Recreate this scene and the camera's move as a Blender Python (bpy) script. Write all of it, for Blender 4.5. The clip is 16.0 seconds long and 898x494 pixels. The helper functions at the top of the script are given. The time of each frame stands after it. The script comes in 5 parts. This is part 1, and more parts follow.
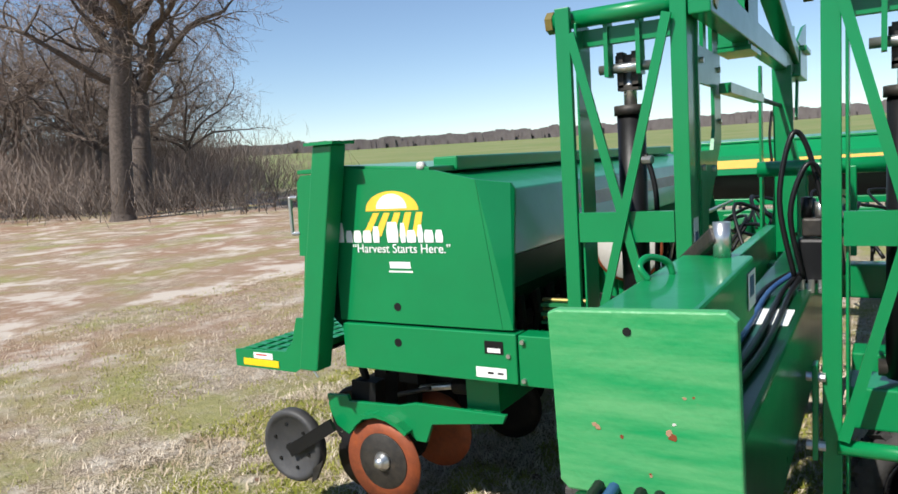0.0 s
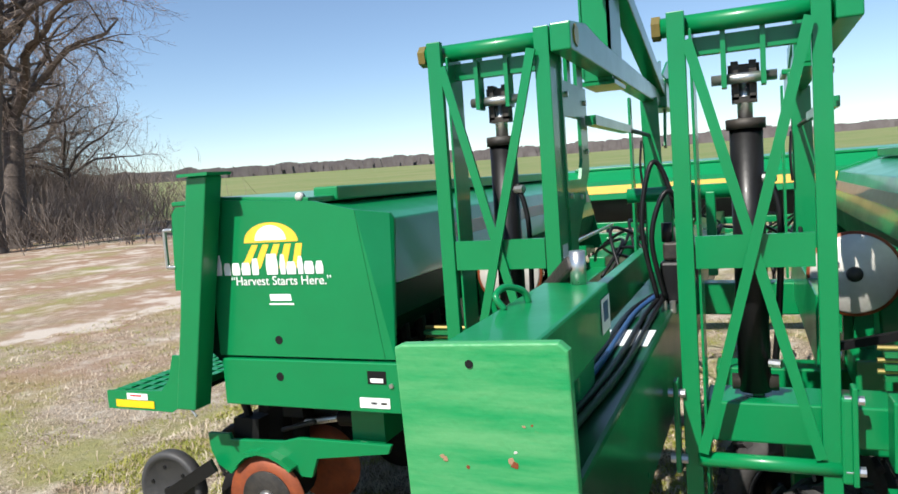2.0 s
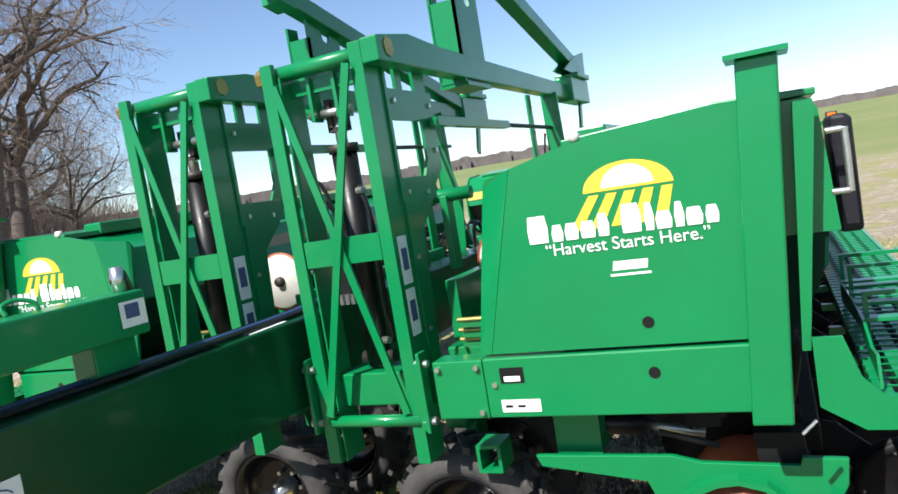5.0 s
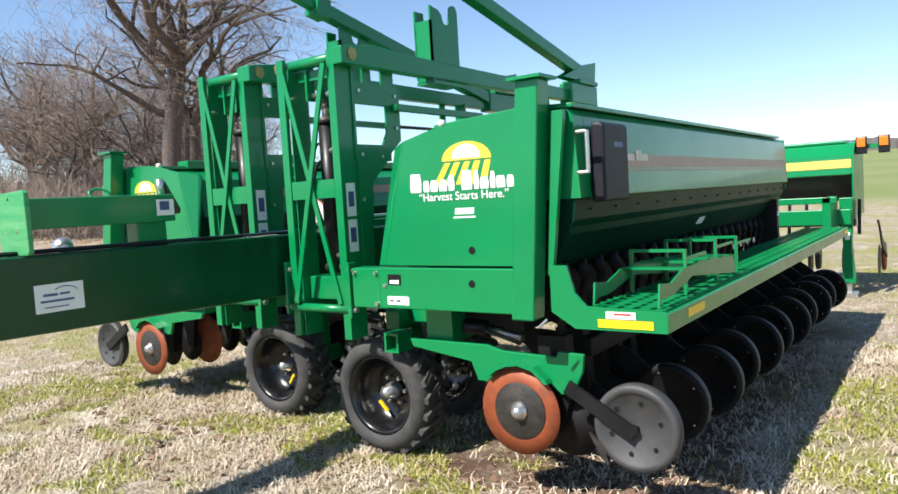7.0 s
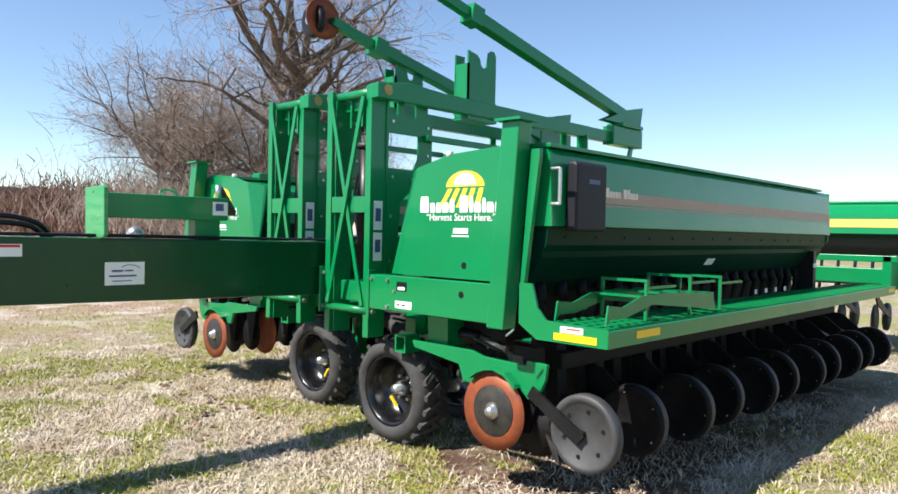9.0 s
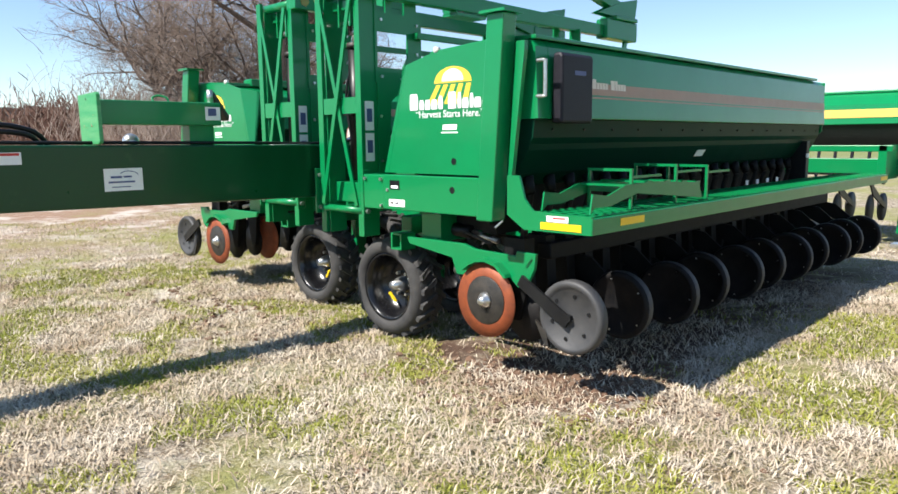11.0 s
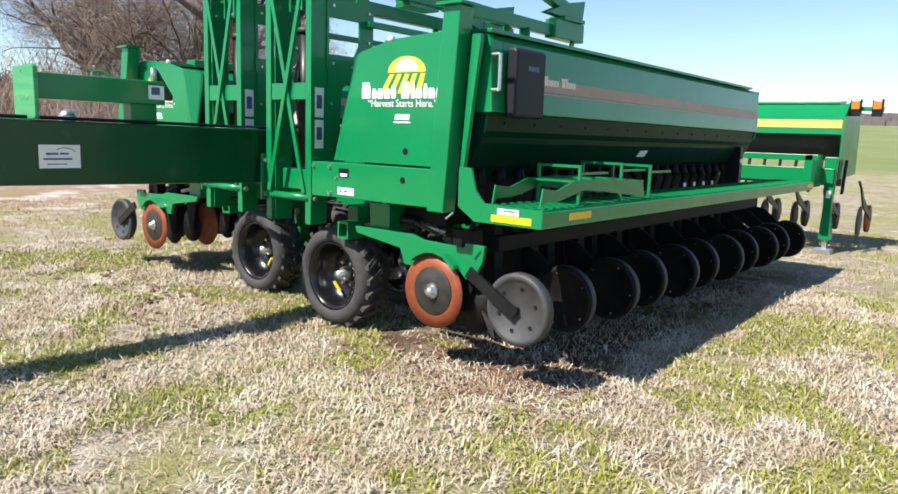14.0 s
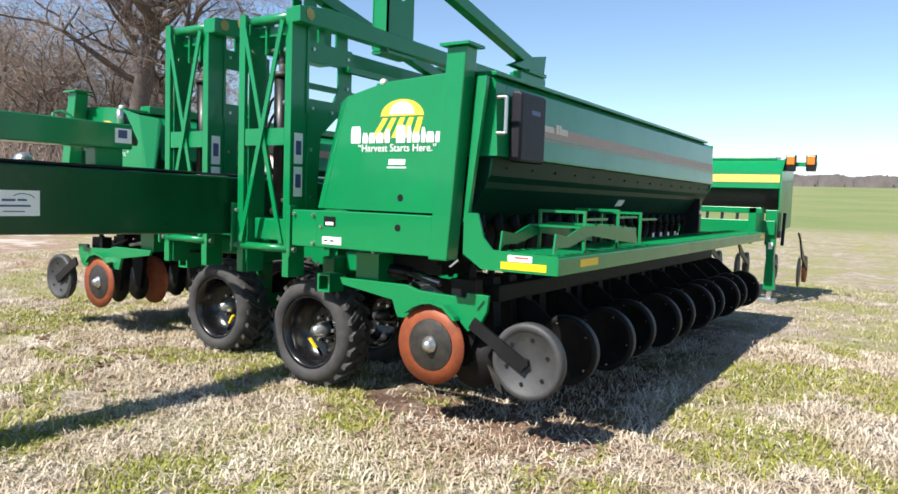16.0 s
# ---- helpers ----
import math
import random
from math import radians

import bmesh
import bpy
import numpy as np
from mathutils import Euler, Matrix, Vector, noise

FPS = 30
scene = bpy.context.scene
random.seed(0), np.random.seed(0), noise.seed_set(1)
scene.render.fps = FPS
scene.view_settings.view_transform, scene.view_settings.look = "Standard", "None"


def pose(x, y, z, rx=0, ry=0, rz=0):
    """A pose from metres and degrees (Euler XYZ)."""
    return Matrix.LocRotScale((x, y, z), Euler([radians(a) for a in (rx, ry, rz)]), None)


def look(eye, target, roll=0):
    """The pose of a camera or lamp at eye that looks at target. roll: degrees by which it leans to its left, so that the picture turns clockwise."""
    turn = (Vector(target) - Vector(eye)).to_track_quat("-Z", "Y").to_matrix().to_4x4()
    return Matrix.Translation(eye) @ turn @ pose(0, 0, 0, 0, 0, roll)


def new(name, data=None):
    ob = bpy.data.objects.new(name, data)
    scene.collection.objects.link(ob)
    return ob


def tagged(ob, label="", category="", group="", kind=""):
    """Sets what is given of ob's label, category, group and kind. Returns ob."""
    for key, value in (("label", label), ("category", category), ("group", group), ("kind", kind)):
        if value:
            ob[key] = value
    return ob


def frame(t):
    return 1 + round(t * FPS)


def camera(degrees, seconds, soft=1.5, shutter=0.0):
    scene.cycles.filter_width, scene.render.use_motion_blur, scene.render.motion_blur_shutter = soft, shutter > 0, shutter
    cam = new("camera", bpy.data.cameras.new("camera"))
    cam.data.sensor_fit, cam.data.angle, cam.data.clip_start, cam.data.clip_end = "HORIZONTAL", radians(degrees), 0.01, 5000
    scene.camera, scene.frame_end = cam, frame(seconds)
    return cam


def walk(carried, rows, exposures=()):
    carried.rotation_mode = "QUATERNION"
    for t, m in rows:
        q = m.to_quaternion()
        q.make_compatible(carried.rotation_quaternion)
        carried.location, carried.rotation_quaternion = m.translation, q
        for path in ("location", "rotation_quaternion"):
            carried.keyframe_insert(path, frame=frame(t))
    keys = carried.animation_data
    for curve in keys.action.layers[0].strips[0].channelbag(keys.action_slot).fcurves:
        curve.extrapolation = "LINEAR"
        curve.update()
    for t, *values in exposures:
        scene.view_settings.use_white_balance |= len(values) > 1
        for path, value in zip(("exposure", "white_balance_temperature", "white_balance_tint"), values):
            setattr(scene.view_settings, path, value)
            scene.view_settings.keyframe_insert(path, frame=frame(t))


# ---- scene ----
cam = camera(63.6, 16.0, soft=1.6)
ROWS = [
    (0, (-1.346, -2.614, 1.995), (-2.363, -0.907, 1.768), -3.7),
    (0.5, (-1.324, -2.608, 2.002), (-2.272, -0.859, 1.798), -3.8),
    (1, (-1.308, -2.601, 2.003), (-2.201, -0.822, 1.814), -3.7),
    (1.5, (-1.292, -2.588, 2.0), (-2.117, -0.776, 1.813), -3.6),
    (2, (-1.255, -2.586, 2.01), (-2.027, -0.749, 1.833), -4.2),
    (2.5, (-1.203, -2.585, 2.016), (-1.909, -0.717, 1.903), -3.9),
    (3, (-1.125, -2.546, 1.997), (-1.772, -0.657, 1.882), -4.2),
    (3.5, (-0.841, -2.449, 1.948), (-1.475, -0.557, 1.807), -4.7),
    (4, (-0.48, -2.45, 1.962), (-1.112, -0.56, 1.788), -7.5),
    (6.5, (1.825, -2.978, 1.63), (0.683, -1.34, 1.52), -5.4),
    (7, (2.117, -3.136, 1.593), (0.948, -1.519, 1.46), -3.4),
    (7.5, (2.338, -2.997, 1.606), (1.078, -1.448, 1.487), -8.5),
    (8, (2.55, -2.849, 1.595), (1.248, -1.332, 1.536), -3.6),
    (8.5, (2.707, -2.996, 1.583), (1.359, -1.518, 1.545), -1.7),
    (9, (2.936, -3.195, 1.519), (1.551, -1.752, 1.476), 1.2),
    (11.5, (3.079, -3.242, 1.448), (1.703, -1.836, 1.087), -0.6),
    (12, (3.039, -3.269, 1.467), (1.66, -1.879, 1.059), 0.8),
    (12.5, (3.038, -3.28, 1.457), (1.649, -1.896, 1.062), 0.8),
    (13, (3.039, -3.266, 1.445), (1.68, -1.844, 1.085), 0.4),
    (13.5, (3.042, -3.265, 1.445), (1.737, -1.784, 1.126), 0.2),
    (14, (3.031, -3.287, 1.424), (1.786, -1.752, 1.119), 1.9),
    (14.5, (2.961, -3.258, 1.401), (1.743, -1.696, 1.125), 1.5),
    (15, (2.782, -3.188, 1.416), (1.572, -1.609, 1.21), 1.8),
    (15.5, (2.624, -3.294, 1.384), (1.435, -1.691, 1.251), 0.0),
    (16, (2.542, -3.39, 1.329), (1.457, -1.715, 1.192), 1.9),
]
walk(cam, [(t, look(eye, target, roll)) for t, eye, target, roll in ROWS], [(0.0, 0.55), (2.0, 0.66), (4.0, 0.82), (6.5, 0.99), (16.0, 0.95)])

# ---- light ----
SUN_FROM = Vector((-0.25, -0.82, 1.0)).normalized()
world = bpy.data.worlds.new("sky")
scene.world = world
world.use_nodes = True
wn = world.node_tree
sky = wn.nodes.new("ShaderNodeTexSky")
sky.sky_type = "NISHITA"
sky.sun_disc = False
sky.sun_elevation = math.asin(SUN_FROM.z)
sky.sun_rotation = math.atan2(SUN_FROM.x, SUN_FROM.y)
sky.air_density, sky.dust_density, sky.ozone_density = 0.9, 0.0, 2.6
wn.links.new(sky.outputs[0], wn.nodes["Background"].inputs[0])
wn.nodes["Background"].inputs[1].default_value = 0.096
sun_data = bpy.data.lights.new("sun", "SUN")
sun_data.energy, sun_data.angle, sun_data.color = 5.0, radians(0.5), (1.0, 0.96, 0.89)
sun = new("sun", sun_data)
sun.matrix_world = look(SUN_FROM * 60, (0, 0, 0))


# ---- materials ----
def material(name, colour, rough=0.5, metal=0.0, second=None, scale=6.0, amount=0.5, bump=0.0, bump_scale=60.0, coat=0.0, dirt=None, dirt_scale=3.0, dirt_from=0.55, dirt_to=0.75, per_island=False, rough_var=0.1, specular=0.5, stretch=None):
    """A surface with colour changes at two scales, uneven gloss, optional dirt patches and fine relief."""
    m = bpy.data.materials.new(name)
    m.use_nodes = True
    nt = m.node_tree
    b = nt.nodes["Principled BSDF"]
    b.inputs["Roughness"].default_value = rough
    b.inputs["Metallic"].default_value = metal
    b.inputs["Coat Weight"].default_value = coat
    b.inputs["Coat Roughness"].default_value = 0.08
    co = nt.nodes.new("ShaderNodeTexCoord")
    big = nt.nodes.new("ShaderNodeTexNoise")
    big.inputs["Scale"].default_value = scale
    big.inputs["Detail"].default_value = 6.0
    big.inputs["Roughness"].default_value = 0.65
    place = co.outputs["Object"]
    if stretch:
        mp = nt.nodes.new("ShaderNodeMapping")
        mp.inputs["Scale"].default_value = stretch
        nt.links.new(place, mp.inputs["Vector"])
        place = mp.outputs["Vector"]
    nt.links.new(place, big.inputs["Vector"])
    ramp = nt.nodes.new("ShaderNodeMapRange")
    ramp.inputs[1].default_value, ramp.inputs[2].default_value = 0.35, 0.65
    ramp.inputs[3].default_value, ramp.inputs[4].default_value = 0.0, amount
    nt.links.new(big.outputs["Fac"], ramp.inputs[0])
    mix = nt.nodes.new("ShaderNodeMix")
    mix.data_type = "RGBA"
    mix.inputs[6].default_value = (*colour, 1)
    mix.inputs[7].default_value = (*(second or tuple(c * 0.7 for c in colour)), 1)
    nt.links.new(ramp.outputs[0], mix.inputs[0])
    out = mix.outputs[2]
    if dirt:
        dn = nt.nodes.new("ShaderNodeTexNoise")
        dn.inputs["Scale"].default_value = dirt_scale
        dn.inputs["Detail"].default_value = 9.0
        dn.inputs["Roughness"].default_value = 0.7
        nt.links.new(co.outputs["Object"], dn.inputs["Vector"])
        dr = nt.nodes.new("ShaderNodeMapRange")
        dr.inputs[1].default_value, dr.inputs[2].default_value = dirt_from, dirt_to
        nt.links.new(dn.outputs["Fac"], dr.inputs[0])
        dm = nt.nodes.new("ShaderNodeMix")
        dm.data_type = "RGBA"
        dm.inputs[7].default_value = (*dirt, 1)
        nt.links.new(dr.outputs[0], dm.inputs[0])
        nt.links.new(out, dm.inputs[6])
        out = dm.outputs[2]
    if per_island:
        geo = nt.nodes.new("ShaderNodeNewGeometry")
        hs = nt.nodes.new("ShaderNodeHueSaturation")
        mr = nt.nodes.new("ShaderNodeMapRange")
        mr.inputs[3].default_value, mr.inputs[4].default_value = 0.74, 1.16
        nt.links.new(geo.outputs["Random Per Island"], mr.inputs[0])
        nt.links.new(mr.outputs[0], hs.inputs["Value"])
        nt.links.new(out, hs.inputs["Color"])
        out = hs.outputs["Color"]
    nt.links.new(out, b.inputs["Base Color"])
    b.inputs["Specular IOR Level"].default_value = specular
    rv = nt.nodes.new("ShaderNodeMapRange")
    rv.inputs[3].default_value, rv.inputs[4].default_value = max(0.02, rough - rough_var), min(1.0, rough + rough_var)
    nt.links.new(big.outputs["Fac"], rv.inputs[0])
    nt.links.new(rv.outputs[0], b.inputs["Roughness"])
    if bump:
        fine = nt.nodes.new("ShaderNodeTexNoise")
        fine.inputs["Scale"].default_value = bump_scale
        fine.inputs["Detail"].default_value = 5.0
        nt.links.new(co.outputs["Object"], fine.inputs["Vector"])
        bp = nt.nodes.new("ShaderNodeBump")
        bp.inputs["Strength"].default_value = bump
        bp.inputs["Distance"].default_value = 0.01
        nt.links.new(fine.outputs["Fac"], bp.inputs["Height"])
        nt.links.new(bp.outputs["Normal"], b.inputs["Normal"])
    return m


GREEN = material("green_paint", (0.0010, 0.190, 0.058), 0.33, second=(0.0010, 0.160, 0.048), scale=2.5, amount=0.6, bump=0.04, bump_scale=25, coat=0.3, dirt=(0.03, 0.14, 0.05), dirt_scale=5, dirt_from=0.66, dirt_to=0.9, specular=0.35)
# Machine green darkened: shade on the beam's flank is put into the colour.
BEAM_SHADE_GREEN = material("shade_darkened_beam_green", (0.0008, 0.052, 0.016), 0.3, second=(0.001, 0.042, 0.013), scale=1.5, amount=0.7, bump=0.05, bump_scale=8, coat=0.15, dirt=(0.02, 0.09, 0.03), dirt_scale=4, dirt_from=0.62, dirt_to=0.85, specular=0.35)
GREEN_DULL = material("worn_green_paint", (0.006, 0.17, 0.05), 0.45, second=(0.01, 0.13, 0.04), scale=5, amount=0.8, bump=0.06, coat=0.1, dirt=(0.10, 0.13, 0.06), dirt_scale=7, dirt_from=0.6, dirt_to=0.85)
PAD = material("scraped_green_plate", (0.008, 0.25, 0.075), 0.38, second=(0.10, 0.33, 0.13), scale=7, amount=0.9, bump=0.15, dirt=(0.22, 0.20, 0.09), dirt_scale=9, dirt_from=0.66, dirt_to=0.8, stretch=(0.45, 1.0, 3.5))
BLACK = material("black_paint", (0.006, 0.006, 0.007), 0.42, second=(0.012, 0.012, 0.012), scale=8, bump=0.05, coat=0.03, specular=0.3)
RIM = material("glossy_black_rim", (0.004, 0.004, 0.005), 0.25, second=(0.010, 0.010, 0.011), scale=9, bump=0.04, specular=0.5)
# Green taken almost to black: shade below the hopper's overhang sits in the colour.
HOPPER_SHADE = material("shade_darkened_hopper_green", (0.0012, 0.024, 0.013), 0.40, second=(0.002, 0.030, 0.017), scale=5, bump=0.03, specular=0.10)
DARKSTEEL = material("dusty_dark_steel", (0.018, 0.017, 0.016), 0.55, 0.3, second=(0.05, 0.042, 0.034), scale=12, amount=0.9, bump=0.2, dirt=(0.09, 0.065, 0.045), dirt_scale=9, dirt_from=0.58, dirt_to=0.8)
RUBBER = material("dusty_rubber", (0.026, 0.025, 0.025), 0.8, second=(0.055, 0.052, 0.049), scale=9, amount=0.9, bump=0.25, dirt=(0.10, 0.075, 0.055), dirt_scale=7, dirt_from=0.64, dirt_to=0.85)
PRESS = material("grey_press_rubber", (0.032, 0.032, 0.034), 0.6, second=(0.055, 0.053, 0.052), scale=9, amount=0.8, bump=0.1)
RUST = material("rusted_disc_steel", (0.27, 0.062, 0.018), 0.6, 0.2, second=(0.18, 0.042, 0.016), scale=14, amount=0.9, bump=0.12, dirt=(0.10, 0.035, 0.02), dirt_scale=10, dirt_from=0.55, dirt_to=0.8)
STEEL = material("zinc_plated_steel", (0.62, 0.62, 0.60), 0.3, 0.9, second=(0.4, 0.4, 0.4), scale=30, bump=0.05)
ZINC = material("yellow_zinc_bolt", (0.36, 0.28, 0.09), 0.4, 0.8, second=(0.22, 0.18, 0.08), scale=20)
WHITE = material("white_decal", (0.82, 0.82, 0.80), 0.45, second=(0.7, 0.7, 0.68), scale=20, amount=0.4)
GALV = material("pale_disc_guard", (0.62, 0.60, 0.56), 0.5, 0.2, second=(0.5, 0.47, 0.42), scale=10, amount=0.7, bump=0.06)
YELLOW = material("yellow_reflector", (0.80, 0.54, 0.012), 0.35, second=(0.72, 0.45, 0.01), scale=30)
SUNYEL = material("gold_decal", (0.85, 0.52, 0.05), 0.4, second=(0.8, 0.45, 0.03), scale=12)
CREAM = material("cream_decal", (0.70, 0.62, 0.50), 0.45, second=(0.62, 0.54, 0.43), scale=20, amount=0.4)
TAN = material("tan_stripe", (0.36, 0.21, 0.13), 0.4, second=(0.31, 0.18, 0.11), scale=12)
GOLDSTRIPE = material("gold_stripe", (0.75, 0.45, 0.09), 0.4, second=(0.7, 0.4, 0.07), scale=12)
RED = material("red_decal", (0.55, 0.03, 0.02), 0.4)
AMBER = material("amber_lens", (0.8, 0.17, 0.01), 0.15)
BLUEGREY = material("blue_grey_print", (0.07, 0.09, 0.22), 0.45)
# Matte near-black for tubes and underside parts, deepened for the shade there.
UNDERSIDE_BLACK = material("underside_shade_black", (0.005, 0.005, 0.005), 0.6, second=(0.009, 0.009, 0.009), scale=15, specular=0.2)
# Near-black, low gloss: the shade under the drill is put into this colour.
DISC_SHADE = material("shade_darkened_disc", (0.008, 0.008, 0.009), 0.5, second=(0.018, 0.016, 0.015), scale=10, amount=0.8, bump=0.1, specular=0.12)
CASE = material("black_plastic_case", (0.011, 0.010, 0.015), 0.5, second=(0.018, 0.016, 0.022), scale=20, bump=0.1, specular=0.25)
BLUE = material("blue_hose", (0.02, 0.06, 0.16), 0.4, second=(0.03, 0.08, 0.2))
BARK = material("grey_bark", (0.055, 0.042, 0.035), 0.9, second=(0.12, 0.095, 0.08), scale=7, amount=0.9, bump=0.5, bump_scale=25)
TWIG = material("twig_bark", (0.27, 0.215, 0.18), 0.9, second=(0.17, 0.125, 0.10), scale=3, amount=0.9)
SHRUB = material("russet_brush", (0.12, 0.055, 0.036), 0.9, second=(0.08, 0.045, 0.032), scale=2, amount=0.9)
FARWOOD = material("far_winter_woods", (0.15, 0.13, 0.13), 1.0, second=(0.105, 0.088, 0.085), scale=0.15, amount=0.9)
STRAW = material("dry_grass", (0.63, 0.55, 0.44), 0.85, second=(0.32, 0.22, 0.125), scale=2.2, amount=0.85, per_island=True)
LEAFGREEN = material("green_grass", (0.21, 0.235, 0.016), 0.75, second=(0.34, 0.32, 0.065), scale=1.5, amount=0.8, per_island=True)
CLOD = material("red_brown_soil", (0.09, 0.046, 0.026), 0.95, second=(0.20, 0.125, 0.08), scale=5, amount=0.9, bump=0.4)


def ground_material():
    m = bpy.data.materials.new("lawn_of_dry_grass_and_soil")
    m.use_nodes = True
    nt = m.node_tree
    b = nt.nodes["Principled BSDF"]
    b.inputs["Roughness"].default_value = 0.95
    geo = nt.nodes.new("ShaderNodeNewGeometry")

    def noise_at(scale, detail=8.0, rough=0.65):
        n = nt.nodes.new("ShaderNodeTexNoise")
        n.inputs["Scale"].default_value, n.inputs["Detail"].default_value, n.inputs["Roughness"].default_value = scale, detail, rough
        nt.links.new(geo.outputs["Position"], n.inputs["Vector"])
        return n.outputs["Fac"]

    def span(fac, a, b_, lo=0.0, hi=1.0):
        r = nt.nodes.new("ShaderNodeMapRange")
        for i, v in enumerate((a, b_, lo, hi)):
            r.inputs[i + 1].default_value = v
        nt.links.new(fac, r.inputs[0])
        return r.outputs[0]

    def blend(fac, one, two):
        x = nt.nodes.new("ShaderNodeMix")
        x.data_type = "RGBA"
        nt.links.new(fac, x.inputs[0])
        for i, v in ((6, one), (7, two)):
            if isinstance(v, tuple):
                x.inputs[i].default_value = (*v, 1)
            else:
                nt.links.new(v, x.inputs[i])
        return x.outputs[2]

    straw = blend(span(noise_at(9.0), 0.35, 0.65), (0.22, 0.165, 0.105), (0.095, 0.062, 0.038))
    straw = blend(span(noise_at(60.0, 4.0), 0.45, 0.65), straw, (0.51, 0.44, 0.34))
    straw = blend(span(noise_at(3.0, 5.0), 0.52, 0.66, 0.0, 0.7), straw, (0.52, 0.47, 0.40))
    green = blend(span(noise_at(14.0), 0.35, 0.65), (0.155, 0.17, 0.028), (0.26, 0.25, 0.07))
    lawn = blend(span(noise_at(0.55, 6.0), 0.46, 0.58, 0.0, 0.8), straw, green)
    soil = blend(span(noise_at(0.8, 7.0), 0.62, 0.72, 0.0, 0.8), lawn, (0.20, 0.12, 0.075))
    place = nt.nodes.new("ShaderNodeSeparateXYZ")
    nt.links.new(geo.outputs["Position"], place.inputs[0])
    worn = nt.nodes.new("ShaderNodeMath")
    worn.operation = "MULTIPLY"
    nt.links.new(span(place.outputs["X"], -6.0, -11.0), worn.inputs[0])
    nt.links.new(span(noise_at(0.35, 5.0), 0.38, 0.55), worn.inputs[1])
    soil = blend(worn.outputs[0], soil, blend(span(noise_at(0.7, 6.0), 0.5, 0.6), (0.25, 0.15, 0.095), (0.46, 0.40, 0.34)))
    # Bare soil below the wing, run on as a dark strip for its shade.
    under = nt.nodes.new("ShaderNodeMath")
    under.operation = "MULTIPLY"
    nt.links.new(span(place.outputs["X"], 1.25, 0.85), under.inputs[0])
    nt.links.new(span(place.outputs["X"], -0.9, -0.5), under.inputs[1])
    run = nt.nodes.new("ShaderNodeMath")
    run.operation = "MULTIPLY"
    nt.links.new(under.outputs[0], run.inputs[0])
    nt.links.new(span(place.outputs["Y"], -0.25, 0.25), run.inputs[1])
    reach = nt.nodes.new("ShaderNodeMath")
    reach.operation = "MULTIPLY"
    nt.links.new(run.outputs[0], reach.inputs[0])
    nt.links.new(span(place.outputs["Y"], 6.0, 5.2), reach.inputs[1])
    soil_shade = nt.nodes.new("ShaderNodeMath")
    soil_shade.operation = "MULTIPLY"
    nt.links.new(reach.outputs[0], soil_shade.inputs[0])
    nt.links.new(span(noise_at(2.2, 6.0), 0.35, 0.5), soil_shade.inputs[1])
    soil = blend(soil_shade.outputs[0], soil, (0.085, 0.045, 0.027))
    far = blend(span(noise_at(0.05, 3.0), 0.4, 0.6), (0.13, 0.17, 0.045), (0.18, 0.19, 0.07))
    dist = nt.nodes.new("ShaderNodeSeparateXYZ")
    nt.links.new(geo.outputs["Position"], dist.inputs[0])
    field = span(dist.outputs["Y"], 40.0, 50.0)
    out = blend(field, soil, far)
    nt.links.new(out, b.inputs["Base Color"])
    bp = nt.nodes.new("ShaderNodeBump")
    bp.inputs["Strength"].default_value, bp.inputs["Distance"].default_value = 0.7, 0.03
    nt.links.new(noise_at(45.0, 6.0, 0.7), bp.inputs["Height"])
    nt.links.new(bp.outputs["Normal"], b.inputs["Normal"])
    return m


GROUND = ground_material()


# ---- mesh helpers ----
def bm_box(bm, a, b):
    (x0, y0, z0), (x1, y1, z1) = a, b
    v = [bm.verts.new(p) for p in ((x0, y0, z0), (x1, y0, z0), (x1, y1, z0), (x0, y1, z0), (x0, y0, z1), (x1, y0, z1), (x1, y1, z1), (x0, y1, z1))]
    for f in ((0, 3, 2, 1), (4, 5, 6, 7), (0, 1, 5, 4), (1, 2, 6, 5), (2, 3, 7, 6), (3, 0, 4, 7)):
        bm.faces.new([v[i] for i in f])


def bm_prism(bm, points, axis, a, b):
    """Extrude an outline (two coordinates) along an axis from a to b."""
    def at(p, w):
        return {"y": (p[0], w, p[1]), "x": (w, p[0], p[1]), "z": (p[0], p[1], w)}[axis]
    one = [bm.verts.new(at(p, a)) for p in points]
    two = [bm.verts.new(at(p, b)) for p in points]
    bm.faces.new(one)
    bm.faces.new(two[::-1])
    n = len(points)
    for i in range(n):
        bm.faces.new((one[i], one[(i + 1) % n], two[(i + 1) % n], two[i]))


def bm_rod(bm, p, q, r, sides=12, r2=None, caps=True):
    p, q = Vector(p), Vector(q)
    d = (q - p).normalized()
    u = d.orthogonal().normalized()
    w = d.cross(u)
    rings = []
    for c, rad in ((p, r), (q, r if r2 is None else r2)):
        rings.append([bm.verts.new(c + rad * (math.cos(k * math.tau / sides) * u + math.sin(k * math.tau / sides) * w)) for k in range(sides)])
    if caps:
        bm.faces.new(rings[0][::-1])
        bm.faces.new(rings[1])
    for k in range(sides):
        f = bm.faces.new((rings[0][k], rings[0][(k + 1) % sides], rings[1][(k + 1) % sides], rings[1][k]))
        f.smooth = sides > 8


